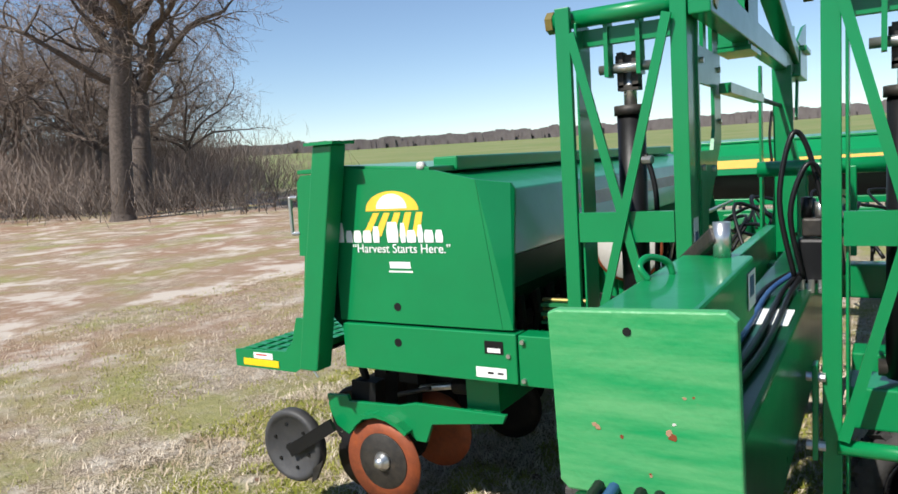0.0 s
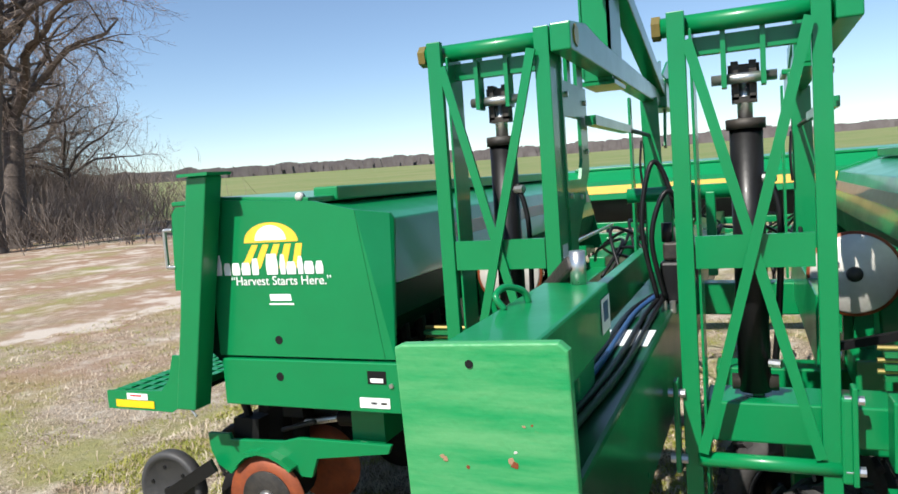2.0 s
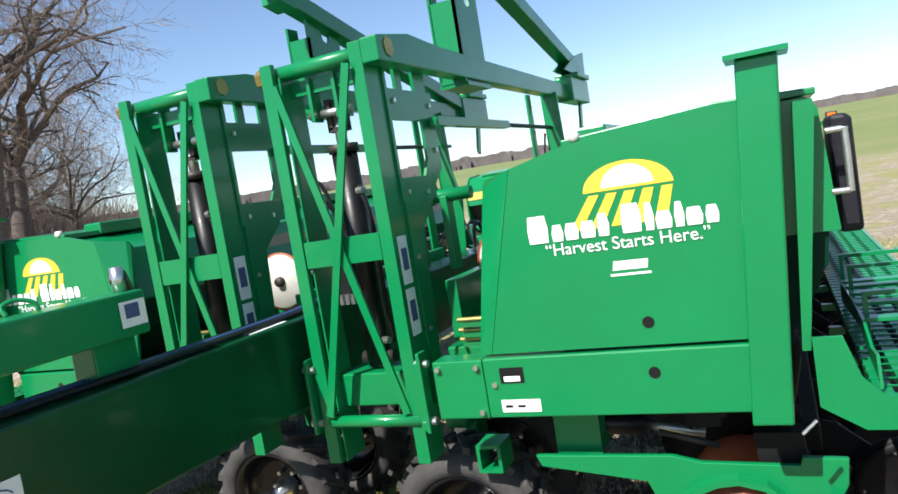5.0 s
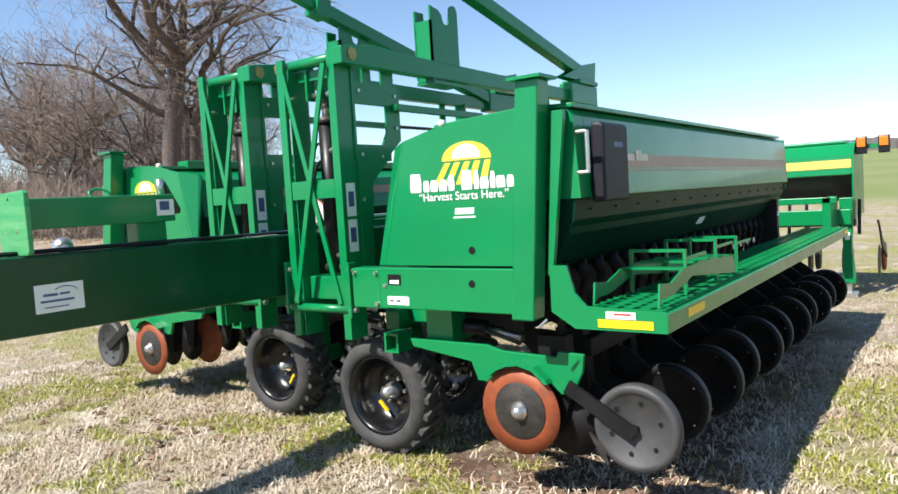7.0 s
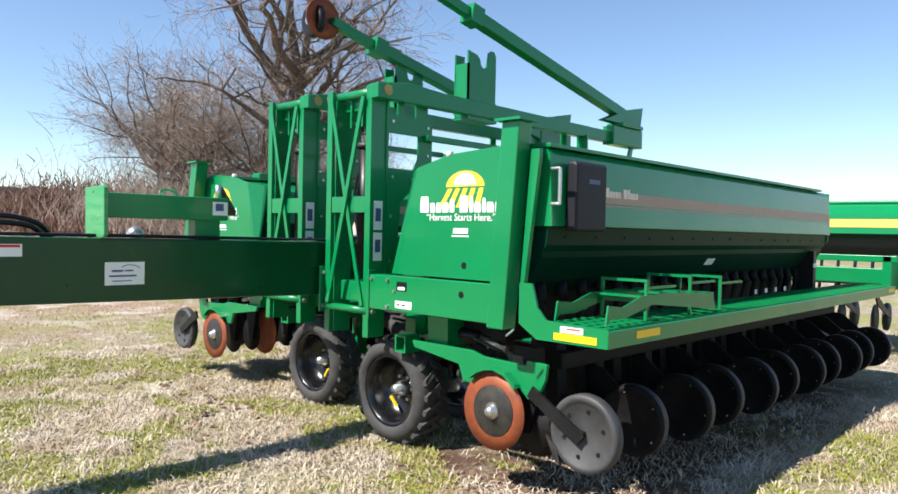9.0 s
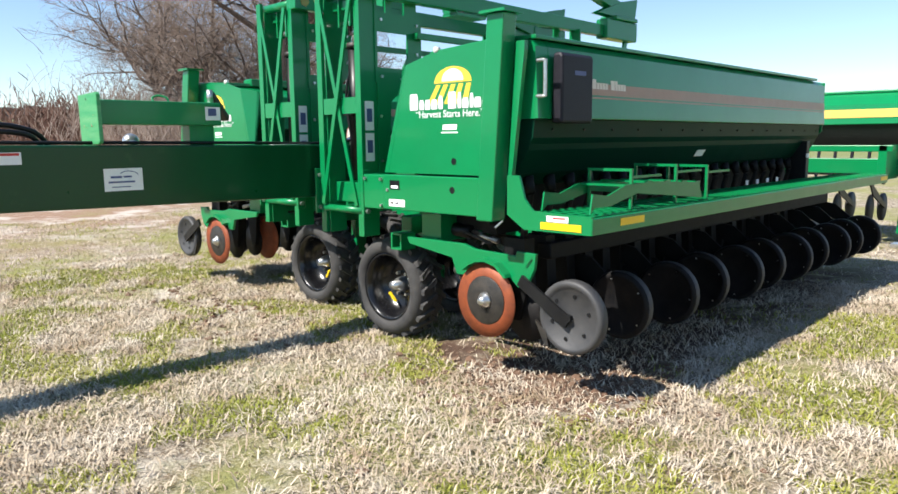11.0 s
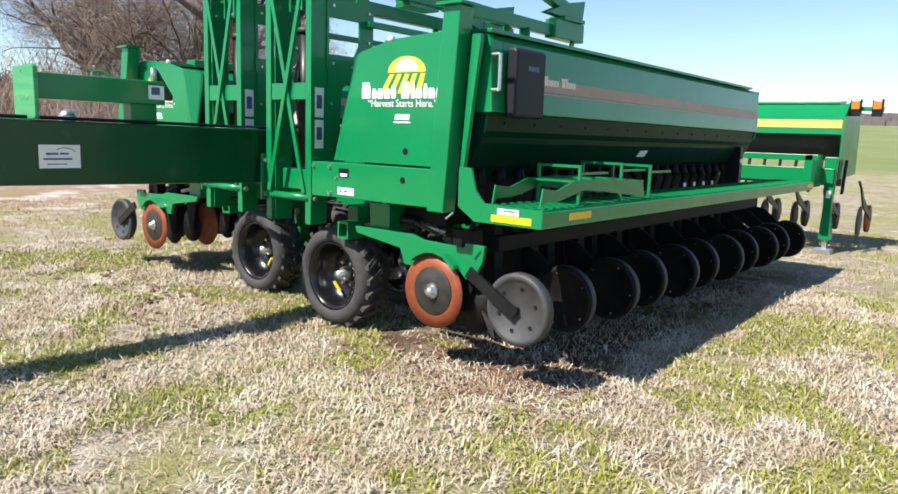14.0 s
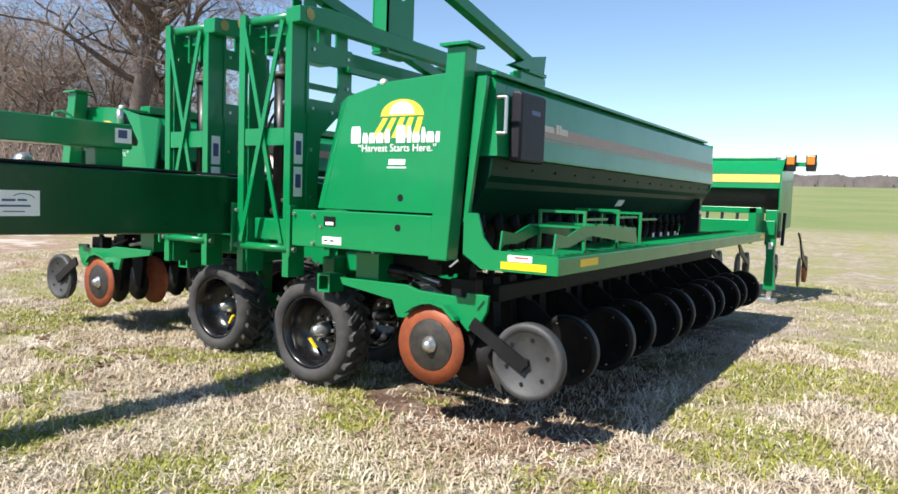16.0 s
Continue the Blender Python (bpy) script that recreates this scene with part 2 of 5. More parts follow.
def bm_bar(bm, p, q, wide, deep, side=(0, 1, 0)):
    """A rectangular bar from p to q; deep along side."""
    p, q, s = Vector(p), Vector(q), Vector(side)
    d = (q - p).normalized()
    w = d.cross(s).normalized() * wide / 2
    s = w.cross(d).normalized() * deep / 2
    v = [bm.verts.new(c + a * w + b * s) for c in (p, q) for a, b in ((-1, -1), (1, -1), (1, 1), (-1, 1))]
    for f in ((3, 2, 1, 0), (4, 5, 6, 7), (0, 1, 5, 4), (1, 2, 6, 5), (2, 3, 7, 6), (3, 0, 4, 7)):
        bm.faces.new([v[i] for i in f])


def bm_tube(bm, points, r, sides=8):
    """A round hose through points, smoothed."""
    pts = [Vector(p) for p in points]
    line = []
    for i in range(len(pts) - 1):
        a, b, c, d = pts[max(i - 1, 0)], pts[i], pts[i + 1], pts[min(i + 2, len(pts) - 1)]
        for k in range(6):
            t = k / 6
            line.append(0.5 * (2 * b + (c - a) * t + (2 * a - 5 * b + 4 * c - d) * t * t + (3 * b - a - 3 * c + d) * t ** 3))
    line.append(pts[-1])
    last = None
    u = None
    for i, p in enumerate(line):
        d = (line[min(i + 1, len(line) - 1)] - line[max(i - 1, 0)]).normalized()
        u = d.orthogonal().normalized() if u is None else (u - d * u.dot(d)).normalized()
        w = d.cross(u)
        ring = [bm.verts.new(p + r * (math.cos(k * math.tau / sides) * u + math.sin(k * math.tau / sides) * w)) for k in range(sides)]
        if last:
            for k in range(sides):
                bm.faces.new((last[k], last[(k + 1) % sides], ring[(k + 1) % sides], ring[k])).smooth = True
        else:
            bm.faces.new(ring[::-1])
        last = ring
    bm.faces.new(last)


def bm_lathe(bm, centre, profile, axis="y", sides=36, caps=True):
    """Turn a profile of (along, radius) round an axis through centre."""
    c = Vector(centre)
    rings = []
    for a, r in profile:
        ring = []
        for k in range(sides):
            s, t = r * math.cos(k * math.tau / sides), r * math.sin(k * math.tau / sides)
            ring.append(bm.verts.new(c + Vector({"y": (s, a, t), "x": (a, s, t), "z": (s, t, a)}[axis])))
        rings.append(ring)
    for one, two in zip(rings, rings[1:]):
        for k in range(sides):
            bm.faces.new((one[k], one[(k + 1) % sides], two[(k + 1) % sides], two[k])).smooth = True
    for ring in (rings[0], rings[-1]) if caps else ():
        if profile[0 if ring is rings[0] else -1][1] > 1e-4:
            bm.faces.new(ring)


ROOTS = {}


def thing(name, base, label, category, group="", kind=""):
    ob = new(name)
    ob.location = base
    ob.empty_display_size = 0.2
    ROOTS[ob.name] = Vector(base)
    return tagged(ob, label, category, group, kind)


def part(name, bm, mat, parent, label="", bevel=0.0, flip=None):
    """Link a bmesh, given in world places, as one mesh under a thing or a part. flip: a function that moves each vertex first."""
    if flip:
        for v in bm.verts:
            v.co = flip(v.co)
    top = parent
    while top.parent:
        top = top.parent
    bmesh.ops.translate(bm, verts=bm.verts, vec=-ROOTS[top.name])
    bmesh.ops.recalc_face_normals(bm, faces=bm.faces)
    me = bpy.data.meshes.new(name)
    bm.to_mesh(me)
    bm.free()
    me.materials.append(mat)
    ob = new(name, me)
    ob.parent = parent
    if bevel:
        mod = ob.modifiers.new("bevel", "BEVEL")
        mod.width, mod.segments, mod.limit_method = bevel, 2, "ANGLE"
        mod.angle_limit = radians(50)
        mod.harden_normals = False
    if label:
        ob["label"] = label
    return ob


def made(build, *args, **kw):
    bm = bmesh.new()
    build(bm, *args, **kw)
    return bm


def boxes(*pairs):
    bm = bmesh.new()
    for a, b in pairs:
        bm_box(bm, a, b)
    return bm


def prism(points, axis, a, b):
    return made(bm_prism, points, axis, a, b)


def rod(p, q, r, sides=14, r2=None):
    return made(bm_rod, p, q, r, sides, r2)


def structure(name, bm, mat, label, category):
    me = bpy.data.meshes.new(name)
    bm.to_mesh(me)
    bm.free()
    me.materials.append(mat)
    return tagged(new(name, me), label, category, "", "structure")


# ---- ground ----
def height(x, y):
    n = noise.fractal(Vector((x * 0.35, y * 0.35, 0.3)), 1.0, 2.0, 4) * 0.035 + noise.fractal(Vector((x * 2.2, y * 2.2, 3.3)), 1.0, 2.0, 3) * 0.012
    away = max(0.0, math.hypot(x, y) - 45.0)
    return (n - 0.015) * (1.0 if away == 0.0 else 0.2) + 0.034 * away


def build_ground():
    bm = bmesh.new()
    xs = [-900, -400, -200, -100, -75, -60, -50, -40, -28, -20, -15] + [-12 + 0.16 * i for i in range(126)] + [10, 14, 20, 30, 40, 50, 70, 100, 200, 400, 900]
    ys = [-300, -120, -60, -30, -15, -9] + [-6 + 0.16 * i for i in range(113)] + [14, 17, 21, 26, 32, 40, 48, 60, 80, 120, 200, 350, 600, 1000, 1600]
    grid = [[bm.verts.new((x, y, height(x, y))) for x in xs] for y in ys]
    for r0, r1 in zip(grid, grid[1:]):
        for i in range(len(xs) - 1):
            bm.faces.new((r0[i], r0[i + 1], r1[i + 1], r1[i])).smooth = True
    structure("ground", bm, GROUND, "patchy lawn of dry straw and green grass", "ground")


build_ground()


def blades(name, mat, count, label, where, long, wide, lean, seed):
    """Loose grass blades, one small bent strip each."""
    rnd = random.Random(seed)
    verts, faces = [], []
    done = 0
    while done < count:
        x, y, keep = where(rnd)
        if not keep:
            continue
        done += 1
        z = height(x, y)
        a = rnd.random() * math.tau
        l = long * rnd.uniform(0.5, 1.4)
        tilt = min(1.5, abs(rnd.gauss(lean, 0.35)))
        dx, dy = math.cos(a), math.sin(a)
        w = wide * rnd.uniform(0.6, 1.4)
        h1, h2 = l * 0.5 * math.cos(tilt * 0.6), l * (0.5 * math.cos(tilt * 0.6) + 0.5 * math.cos(min(1.6, tilt * 1.35)))
        r1, r2 = l * 0.5 * math.sin(tilt * 0.6), l * (0.5 * math.sin(tilt * 0.6) + 0.5 * math.sin(min(1.6, tilt * 1.35)))
        k = len(verts)
        verts += [(x - dy * w, y + dx * w, z), (x + dy * w, y - dx * w, z), (x + dx * r1 + dy * w * 0.8, y + dy * r1 - dx * w * 0.8, z + h1), (x + dx * r1 - dy * w * 0.8, y + dy * r1 + dx * w * 0.8, z + h1), (x + dx * r2, y + dy * r2, z + max(h2, 0.004))]
        faces += [(k, k + 1, k + 2, k + 3), (k + 3, k + 2, k + 4)]
    me = bpy.data.meshes.new(name)
    me.from_pydata(verts, [], faces)
    me.materials.append(mat)
    tagged(new(name, me), label, "grass", "", "stuff")


def patch(x, y):
    return noise.fractal(Vector((x * 0.9, y * 0.9, 7.0)), 1.0, 2.0, 4) + 0.35 * noise.fractal(Vector((x * 3.0, y * 3.0, 9.0)), 1.0, 2.0, 2)


def bare(x, y):
    return noise.fractal(Vector((x * 0.9, y * 0.9, 21.0)), 1.0, 2.0, 4) + 0.45 * math.exp(-((x - 0.55) ** 2 / 0.5 + (y - 0.25) ** 2 / 0.12)) + 0.3 * math.exp(-((x + 2.2) ** 2 / 2.0 + (y + 0.1) ** 2 / 0.15))


def spread(rnd):
    r = rnd.random()
    if r < 0.75:
        x, y = rnd.uniform(-6.0, 4.6), rnd.uniform(-3.2, 4.5)
    else:
        x, y = rnd.uniform(-12.0, 6.0), rnd.uniform(-3.0, 11.0)
    return x, y


def straw_at(rnd):
    x, y = spread(rnd)
    # Thin the straw over the dark soil and shade strip below the wing.
    if -0.6 < x < 1.0 and 0.15 < y < 6.0 and rnd.random() < 0.6:
        return x, y, False
    return x, y, (patch(x, y) < 0.06 or rnd.random() < 0.3) and (bare(x, y) < 0.30 or rnd.random() < 0.55)


def green_at(rnd):
    x, y = spread(rnd)
    return x, y, patch(x, y) > -0.05 + 0.22 * rnd.random() and bare(x, y) < 0.3 and not (-1.4 < x < 1.3 and 0.5 < y < 6.0 and rnd.random() < 0.9)


# ---- the folded wing drills ----
MID, BACK = -1.685, 0.26


def keep(p):
    return p


def mirrored(p):
    return Vector((2 * MID - p[0], p[1] + BACK, p[2]))


def wheel(parent, x, y, flip, marked=True):
    """A lugged implement tyre on a dished black rim; y is its open face."""
    outer, big = flip, 1.06
    flip = lambda p: outer(Vector((x + (p[0] - x) * big, y + (p[1] - y) * big, 0.36 + (p[2] - 0.365) * big)))
    bm = bmesh.new()
    bm_lathe(bm, (x, y, 0.365), [(0.035, 0.235), (0.012, 0.250), (0.0, 0.280), (0.012, 0.318), (0.045, 0.345), (0.14, 0.352), (0.235, 0.345), (0.268, 0.315), (0.28, 0.280), (0.268, 0.250), (0.245, 0.235), (0.035, 0.235)], sides=44, caps=False)
    n = 22
    lugs = []
    for k in range(n):
        for half in (0, 1):
            a0 = (k + 0.5 * half) * math.tau / n
            bar, lug = [], bmesh.new()
            y0, y1 = (0.035, 0.15) if half == 0 else (0.245, 0.13)
            for yy, da, rr in ((y0, 0.0, 0.333), (y1, 0.20, 0.345)):
                for w in (-0.048, 0.048):
                    for rad in (rr - 0.02, rr + 0.035):
                        ang = a0 + da + w
                        bar.append(lug.verts.new((x + rad * math.cos(ang), y + yy, 0.365 + rad * math.sin(ang))))
            for f in ((0, 1, 3, 2), (4, 6, 7, 5), (0, 4, 5, 1), (2, 3, 7, 6), (1, 5, 7, 3), (0, 2, 6, 4)):
                lug.faces.new([bar[i] for i in f])
            lugs.append(lug)
    w = part("wheel", bm, RUBBER, parent, "dusty black lugged rubber tyre", flip=flip)
    for lug in lugs:
        part("lug", lug, RUBBER, w, flip=flip)
    bm = bmesh.new()
    bm_lathe(bm, (x, y, 0.365), [(0.03, 0.241), (0.02, 0.246), (0.03, 0.222), (0.10, 0.212), (0.165, 0.190), (0.195, 0.13), (0.185, 0.0001)], sides=40, caps=False)
    part("rim", bm, RIM, w, "glossy black dished steel rim", flip=flip)
    bm = bmesh.new()
    bm_lathe(bm, (x, y, 0.365), [(0.185, 0.055), (0.13, 0.05), (0.12, 0.035), (0.07, 0.032), (0.065, 0.0001)], sides=18)
    for k in range(6):
        a = k * math.tau / 6
        c = (x + 0.085 * math.cos(a), y, 0.365 + 0.085 * math.sin(a))
        part("wheel_nut", rod((c[0], y + 0.185, c[2]), (c[0], y + 0.155, c[2]), 0.012, 6), STEEL, w, flip=flip)
    part("hub", bm, STEEL, w, "bright hub", flip=flip)
    if marked:
        part("rim_mark", made(bm_bar, (x - 0.085, y + 0.12, 0.30), (x - 0.03, y + 0.13, 0.235), 0.016, 0.016), YELLOW, w, "yellow mark on the rim", flip=flip)


def coulter(parent, x, y, z, r, flip):
    bm = bmesh.new()
    bm_lathe(bm, (x, y, z), [(-0.004, 0.0001), (-0.004, r * 0.62), (-0.002, r), (0.004, r), (0.006, r * 0.6), (0.006, 0.0001)], sides=56)
    c = part("coulter_disc", bm, RUST, parent, "round disc blade with a rusty orange rim", flip=flip)
    part("face", made(bm_lathe, (x, y, z), [(-0.0075, 0.0001), (-0.0075, r * 0.64), (-0.004, r * 0.66)], sides=48), DARKSTEEL, c, "dark painted disc centre", flip=flip)
    bm = bmesh.new()
    bm_lathe(bm, (x, y, z), [(-0.055, 0.0001), (-0.055, 0.022), (-0.04, 0.03), (-0.02, 0.045), (-0.007, 0.055)], sides=14)
    part("hub", bm, STEEL, c, flip=flip)


def press_wheel(parent, x, y, z, r, flip, fine=True, mat=None):
    bm = bmesh.new()
    bm_lathe(bm, (x, y, z), [(0.0, 0.0001), (0.0, r * 0.80), (-0.012, r * 0.84), (-0.012, r * 0.95), (0.0, r), (0.05, r), (0.062, r * 0.93), (0.045, r * 0.78), (0.045, 0.0001)], sides=44 if fine else 28)
    p = part("press_wheel", bm, mat or PRESS, parent, "grey solid press wheel", flip=flip)
    if not fine:
        part("tread", made(bm_lathe, (x, y, z), [(0.002, r * 1.003), (0.012, r * 1.012), (0.038, r * 1.012), (0.05, r * 1.003)], sides=28, caps=False), PRESS, p, "worn grey running edge", flip=flip)
        for k in range(5):
            a = k * math.tau / 5 + y
            part("bolt", rod((x + 0.8 * r * math.cos(a), y - 0.010, z + 0.8 * r * math.sin(a)), (x + 0.8 * r * math.cos(a), y + 0.01, z + 0.8 * r * math.sin(a)), 0.005, 6), STEEL, p, flip=flip)
    if fine:
        for k in range(6):
            a = k * math.tau / 6 + 0.3
            bm = bmesh.new()
            bm_rod(bm, (x + 0.6 * r * math.cos(a), y - 0.006, z + 0.6 * r * math.sin(a)), (x + 0.6 * r * math.cos(a), y + 0.01, z + 0.6 * r * math.sin(a)), 0.011, 8)
            part("bolt_hole", bm, BLACK, p, flip=flip)
        part("axle_nut", rod((x, y - 0.03, z), (x, y + 0.01, z), 0.022, 6), BLACK, p, flip=flip)


def lettering(text, size, mat, parent, at, flip=None, label=""):
    """Raised flat letters on an upright face that looks towards -y."""
    cu = bpy.data.curves.new("letters", "FONT")
    cu.body, cu.size, cu.align_x, cu.extrude = text, size, "CENTER", 0.0006
    ob = bpy.data.objects.new("letters", cu)
    me = bpy.data.meshes.new_from_object(ob)
    bpy.data.objects.remove(ob)
    bm = bmesh.new()
    bm.from_mesh(me)
    bpy.data.meshes.remove(me)
    for v in bm.verts:
        v.co = Vector((at[0] + v.co.x, at[1] - v.co.z, at[2] + v.co.y))
    return part("lettering", bm, mat, parent, label, flip=flip)


def emblem(plate, cx, y, flip):
    """The sun over furrows, with the white name bars below, printed on the end plate."""
    def sheet(polys):
        bm = bmesh.new()
        for p in polys:
            bm_prism(bm, p, "y", y - 0.001, y)
        return bm
    s = 1.0 if flip is keep else -1.0
    dome = [(cx + 0.155 * math.cos(a), 1.79 + 0.095 * math.sin(a)) for a in [k * math.pi / 20 for k in range(21)]]
    part("emblem_sun", sheet([dome]), SUNYEL, plate, "gold half sun emblem", flip=flip)
    part("emblem_glow", sheet([[(cx + 0.09 * math.cos(a), 1.80 + 0.072 * math.sin(a)) for a in [k * math.pi / 14 for k in range(15)]]]), WHITE, plate, flip=lambda p: flip(p) + Vector((0, -0.0012, 0)))
    rays = []
    for k in range(5):
        t0, t1 = -0.165 + 0.066 * k, -0.165 + 0.066 * k + 0.038
        rays.append([(cx + t0 * 1.12 - s * 0.035, 1.665), (cx + t1 * 1.12 - s * 0.035, 1.665), (cx + t1 * 0.95 + s * 0.02, 1.78), (cx + t0 * 0.95 + s * 0.02, 1.78)])
    for ray in rays:
        part("emblem_furrow", sheet([ray]), SUNYEL, plate, flip=flip)
    bars, x = [], -0.375
    for w, h in ((0.082, 0.10), (0.042, 0.06), (0.05, 0.06), (0.055, 0.06), (0.04, 0.08), (0, 0), (0.072, 0.10), (0.03, 0.095), (0.055, 0.06), (0.03, 0.085), (0.055, 0.06), (0.042, 0.06)):
        if w:
            a, b = sorted((cx + s * x, cx + s * (x + w * 0.86)))
            bars.append([(a, 1.635), (b, 1.635), (b + 0.004, 1.635 + h * 0.5), (b - 0.004, 1.635 + h), (a + 0.004, 1.635 + h), (a - 0.003, 1.635 + h * 0.5)])
        x += (w or 0.03) + 0.007
    for bar in bars:
        part("name_bar", sheet([bar]), WHITE, plate, flip=lambda p: flip(p) + Vector((0, -0.0024, 0)))
    for bar in ([(cx - 0.09, 1.508), (cx + 0.03, 1.508), (cx + 0.035, 1.540), (cx - 0.085, 1.540)], [(cx - 0.10, 1.488), (cx + 0.04, 1.488), (cx + 0.04, 1.496), (cx - 0.10, 1.496)]):
        part("badge_bar", sheet([bar]), WHITE, plate, flip=flip)


def wing(side):
    flip = keep if side == "right" else mirrored
    root = thing("grain_drill", flip(Vector((0.1, 2.5, 0.0))), "folded green grain drill wing on lugged tyres, parked on dry grass", "grain drill", "folded wings of the drill")
    P = lambda name, bm, mat, parent=root, label="", bevel=0.0: part(name, bm, mat, parent, label, bevel, flip)
    lean = lambda k: flip if side == "right" else (lambda p: flip(p) + Vector((k * (p[2] - 1.5), 0, 0)))
    # end plate with lower band and corner post
    plate = part("end_plate", prism([(-0.60, 1.235), (-0.42, 1.920), (-0.2, 1.972), (0.31, 2.003), (0.42, 2.003), (0.33, 1.235)], "y", -0.004, 0.012), GREEN, root, "bright green sheet end plate with a sun emblem", flip=lean(0.12))
    bm = bmesh.new()
    front = [bm.verts.new(p) for p in ((-0.602, -0.004, 1.235), (-0.422, -0.004, 1.920), (-0.555, 0.085, 1.895), (-0.572, 0.10, 1.865), (-0.65, 0.0, 1.235))]
    back = [bm.verts.new(v.co + Vector((0, 0.016, 0))) for v in front]
    bm.faces.new(front)
    bm.faces.new(back[::-1])
    for k in range(5):
        bm.faces.new((front[k], back[k], back[(k + 1) % 5], front[(k + 1) % 5]))
    part("turned_edge", bm, GREEN, plate, flip=lean(0.12))
    band = P("lower_band", boxes(((-0.64, -0.022, 0.99), (0.34, 0.08, 1.222))), GREEN, bevel=0.006)
    P("corner_bracket", boxes(((-0.86, -0.014, 0.985), (-0.645, 0.10, 1.218))), GREEN, bevel=0.006)
    for bx, bz in ((-0.835, 1.19), (-0.67, 1.19), (-0.67, 1.012), (-0.60, 1.12)):
        P("bolt", rod((bx, -0.03, bz), (bx, -0.01, bz), 0.011, 8), STEEL)
    P("panel_hole", rod((0, -0.006, 1.316), (0, 0.02, 1.316), 0.021, 18), BLACK, plate)
    P("band_hole", rod((0, -0.024, 1.141), (0, 0.02, 1.141), 0.021, 18), BLACK, band)
    P("black_label", boxes(((-0.575, -0.0245, 1.125), (-0.48, -0.0225, 1.185))), BLACK, band, "small black warning label")
    P("black_label_text", boxes(((-0.56, -0.026, 1.132), (-0.495, -0.0247, 1.152))), WHITE, band)
    P("white_label", boxes(((-0.585, -0.0245, 1.012), (-0.43, -0.0225, 1.06))), WHITE, band, "white sticker")
    for k in range(2):
        P("label_line", boxes(((-0.57 + 0.05 * k, -0.0255, 1.03), (-0.54 + 0.05 * k, -0.0247, 1.04))), BLACK, band)
    emblem(plate, -0.005, -0.0045, flip)
    if side == "right":
        lettering("\u201cHarvest Starts Here.\u201d", 0.062, WHITE, plate, (-0.04, -0.0075, 1.585), label="white slogan")
    else:
        lettering("\u201cHarvest Starts Here.\u201d", 0.062, WHITE, plate, (2 * MID + 0.04, BACK - 0.0075, 1.585), label="white slogan")
    bm = bmesh.new()
    v = []
    for z, x0, x1 in ((0.985, 0.30, 0.422), (2.125, 0.385, 0.506)):
        v.append([bm.verts.new(p) for p in ((x0, -0.14, z), (x1, -0.14, z), (x1, -0.025, z), (x0, -0.025, z))])
    bm.faces.new(v[0][::-1])
    bm.faces.new(v[1])
    for k in range(4):
        bm.faces.new((v[0][k], v[0][(k + 1) % 4], v[1][(k + 1) % 4], v[1][k]))
    post = part("corner_post", bm, GREEN, root, "leaning green corner post", 0.008, lean(0.26))
    part("post_cap", boxes(((0.355, -0.17, 2.125), (0.535, -0.0, 2.14))), GREEN, post, flip=lean(0.26))
    part("rear_flange", prism([(0.47, 1.20), (0.495, 1.20), (0.585, 1.93), (0.585, 1.975), (0.53, 1.975)], "y", -0.06, -0.03), GREEN, root, flip=lean(0.26))
    P("hitch_pin", rod((0.44, -0.13, 0.955), (0.485, -0.12, 0.995), 0.006, 8), STEEL, label="bright hitch pin")
    # seed hopper
    P("hopper_top", prism([(-0.505, 1.86), (-0.20, 1.955), (0.31, 1.985), (0.57, 1.985), (0.60, 1.95), (0.625, 1.56), (0.40, 1.56), (-0.30, 1.56), (-0.59, 1.56)], "y", 0.125, 4.82), GREEN, label="long green hopper with a tan stripe", bevel=0.008)
    P("hopper_end", prism([(0.20, 1.974), (0.31, 1.985), (0.57, 1.985), (0.60, 1.95), (0.625, 1.56), (0.20, 1.56)], "y", 0.014, 0.124), GREEN)
    hop = P("hopper_bottom", prism([(-0.585, 1.558), (0.590, 1.558), (0.578, 1.455), (0.555, 1.42), (0.545, 1.385), (0.46, 1.25), (0.36, 1.17), (-0.25, 1.17), (-0.56, 1.40)], "y", 0.03, 4.79), HOPPER_SHADE, label="lower hopper, darkened for the shade under the overhang")
    lid = P("lid", prism([(-0.22, 1.962), (0.30, 1.99), (0.60, 1.99), (0.60, 2.012), (0.30, 2.022), (-0.22, 1.99)], "y", 0.02, 4.6), GREEN, label="hinged green hopper lid", bevel=0.005)
    P("lid_rail", boxes(((-0.24, 0.25, 1.965), (-0.10, 4.6, 2.035))), GREEN, lid, bevel=0.01)
    P("far_end_plate", prism([(-0.65, 1.235), (-0.512, 1.875), (-0.2, 1.972), (0.31, 2.003), (0.60, 1.98), (0.60, 1.5), (0.33, 1.235)], "y", 4.82, 4.838), GREEN)
    P("stripe", prism([(0.6145, 1.705), (0.6172, 1.705), (0.6130, 1.775), (0.610, 1.775)], "y", 0.55, 4.81), TAN, hop, "tan side stripe")
    P("stripe_line", prism([(0.616, 1.685), (0.6185, 1.685), (0.6179, 1.695), (0.615, 1.695)], "y", 0.55, 4.81), TAN, hop)
    P("inner_stripe", prism([(-0.548, 1.70), (-0.5535, 1.70), (-0.5335, 1.775), (-0.528, 1.775)], "y", 0.9, 4.81), TAN, hop, "tan side stripe")
    x = 0.56
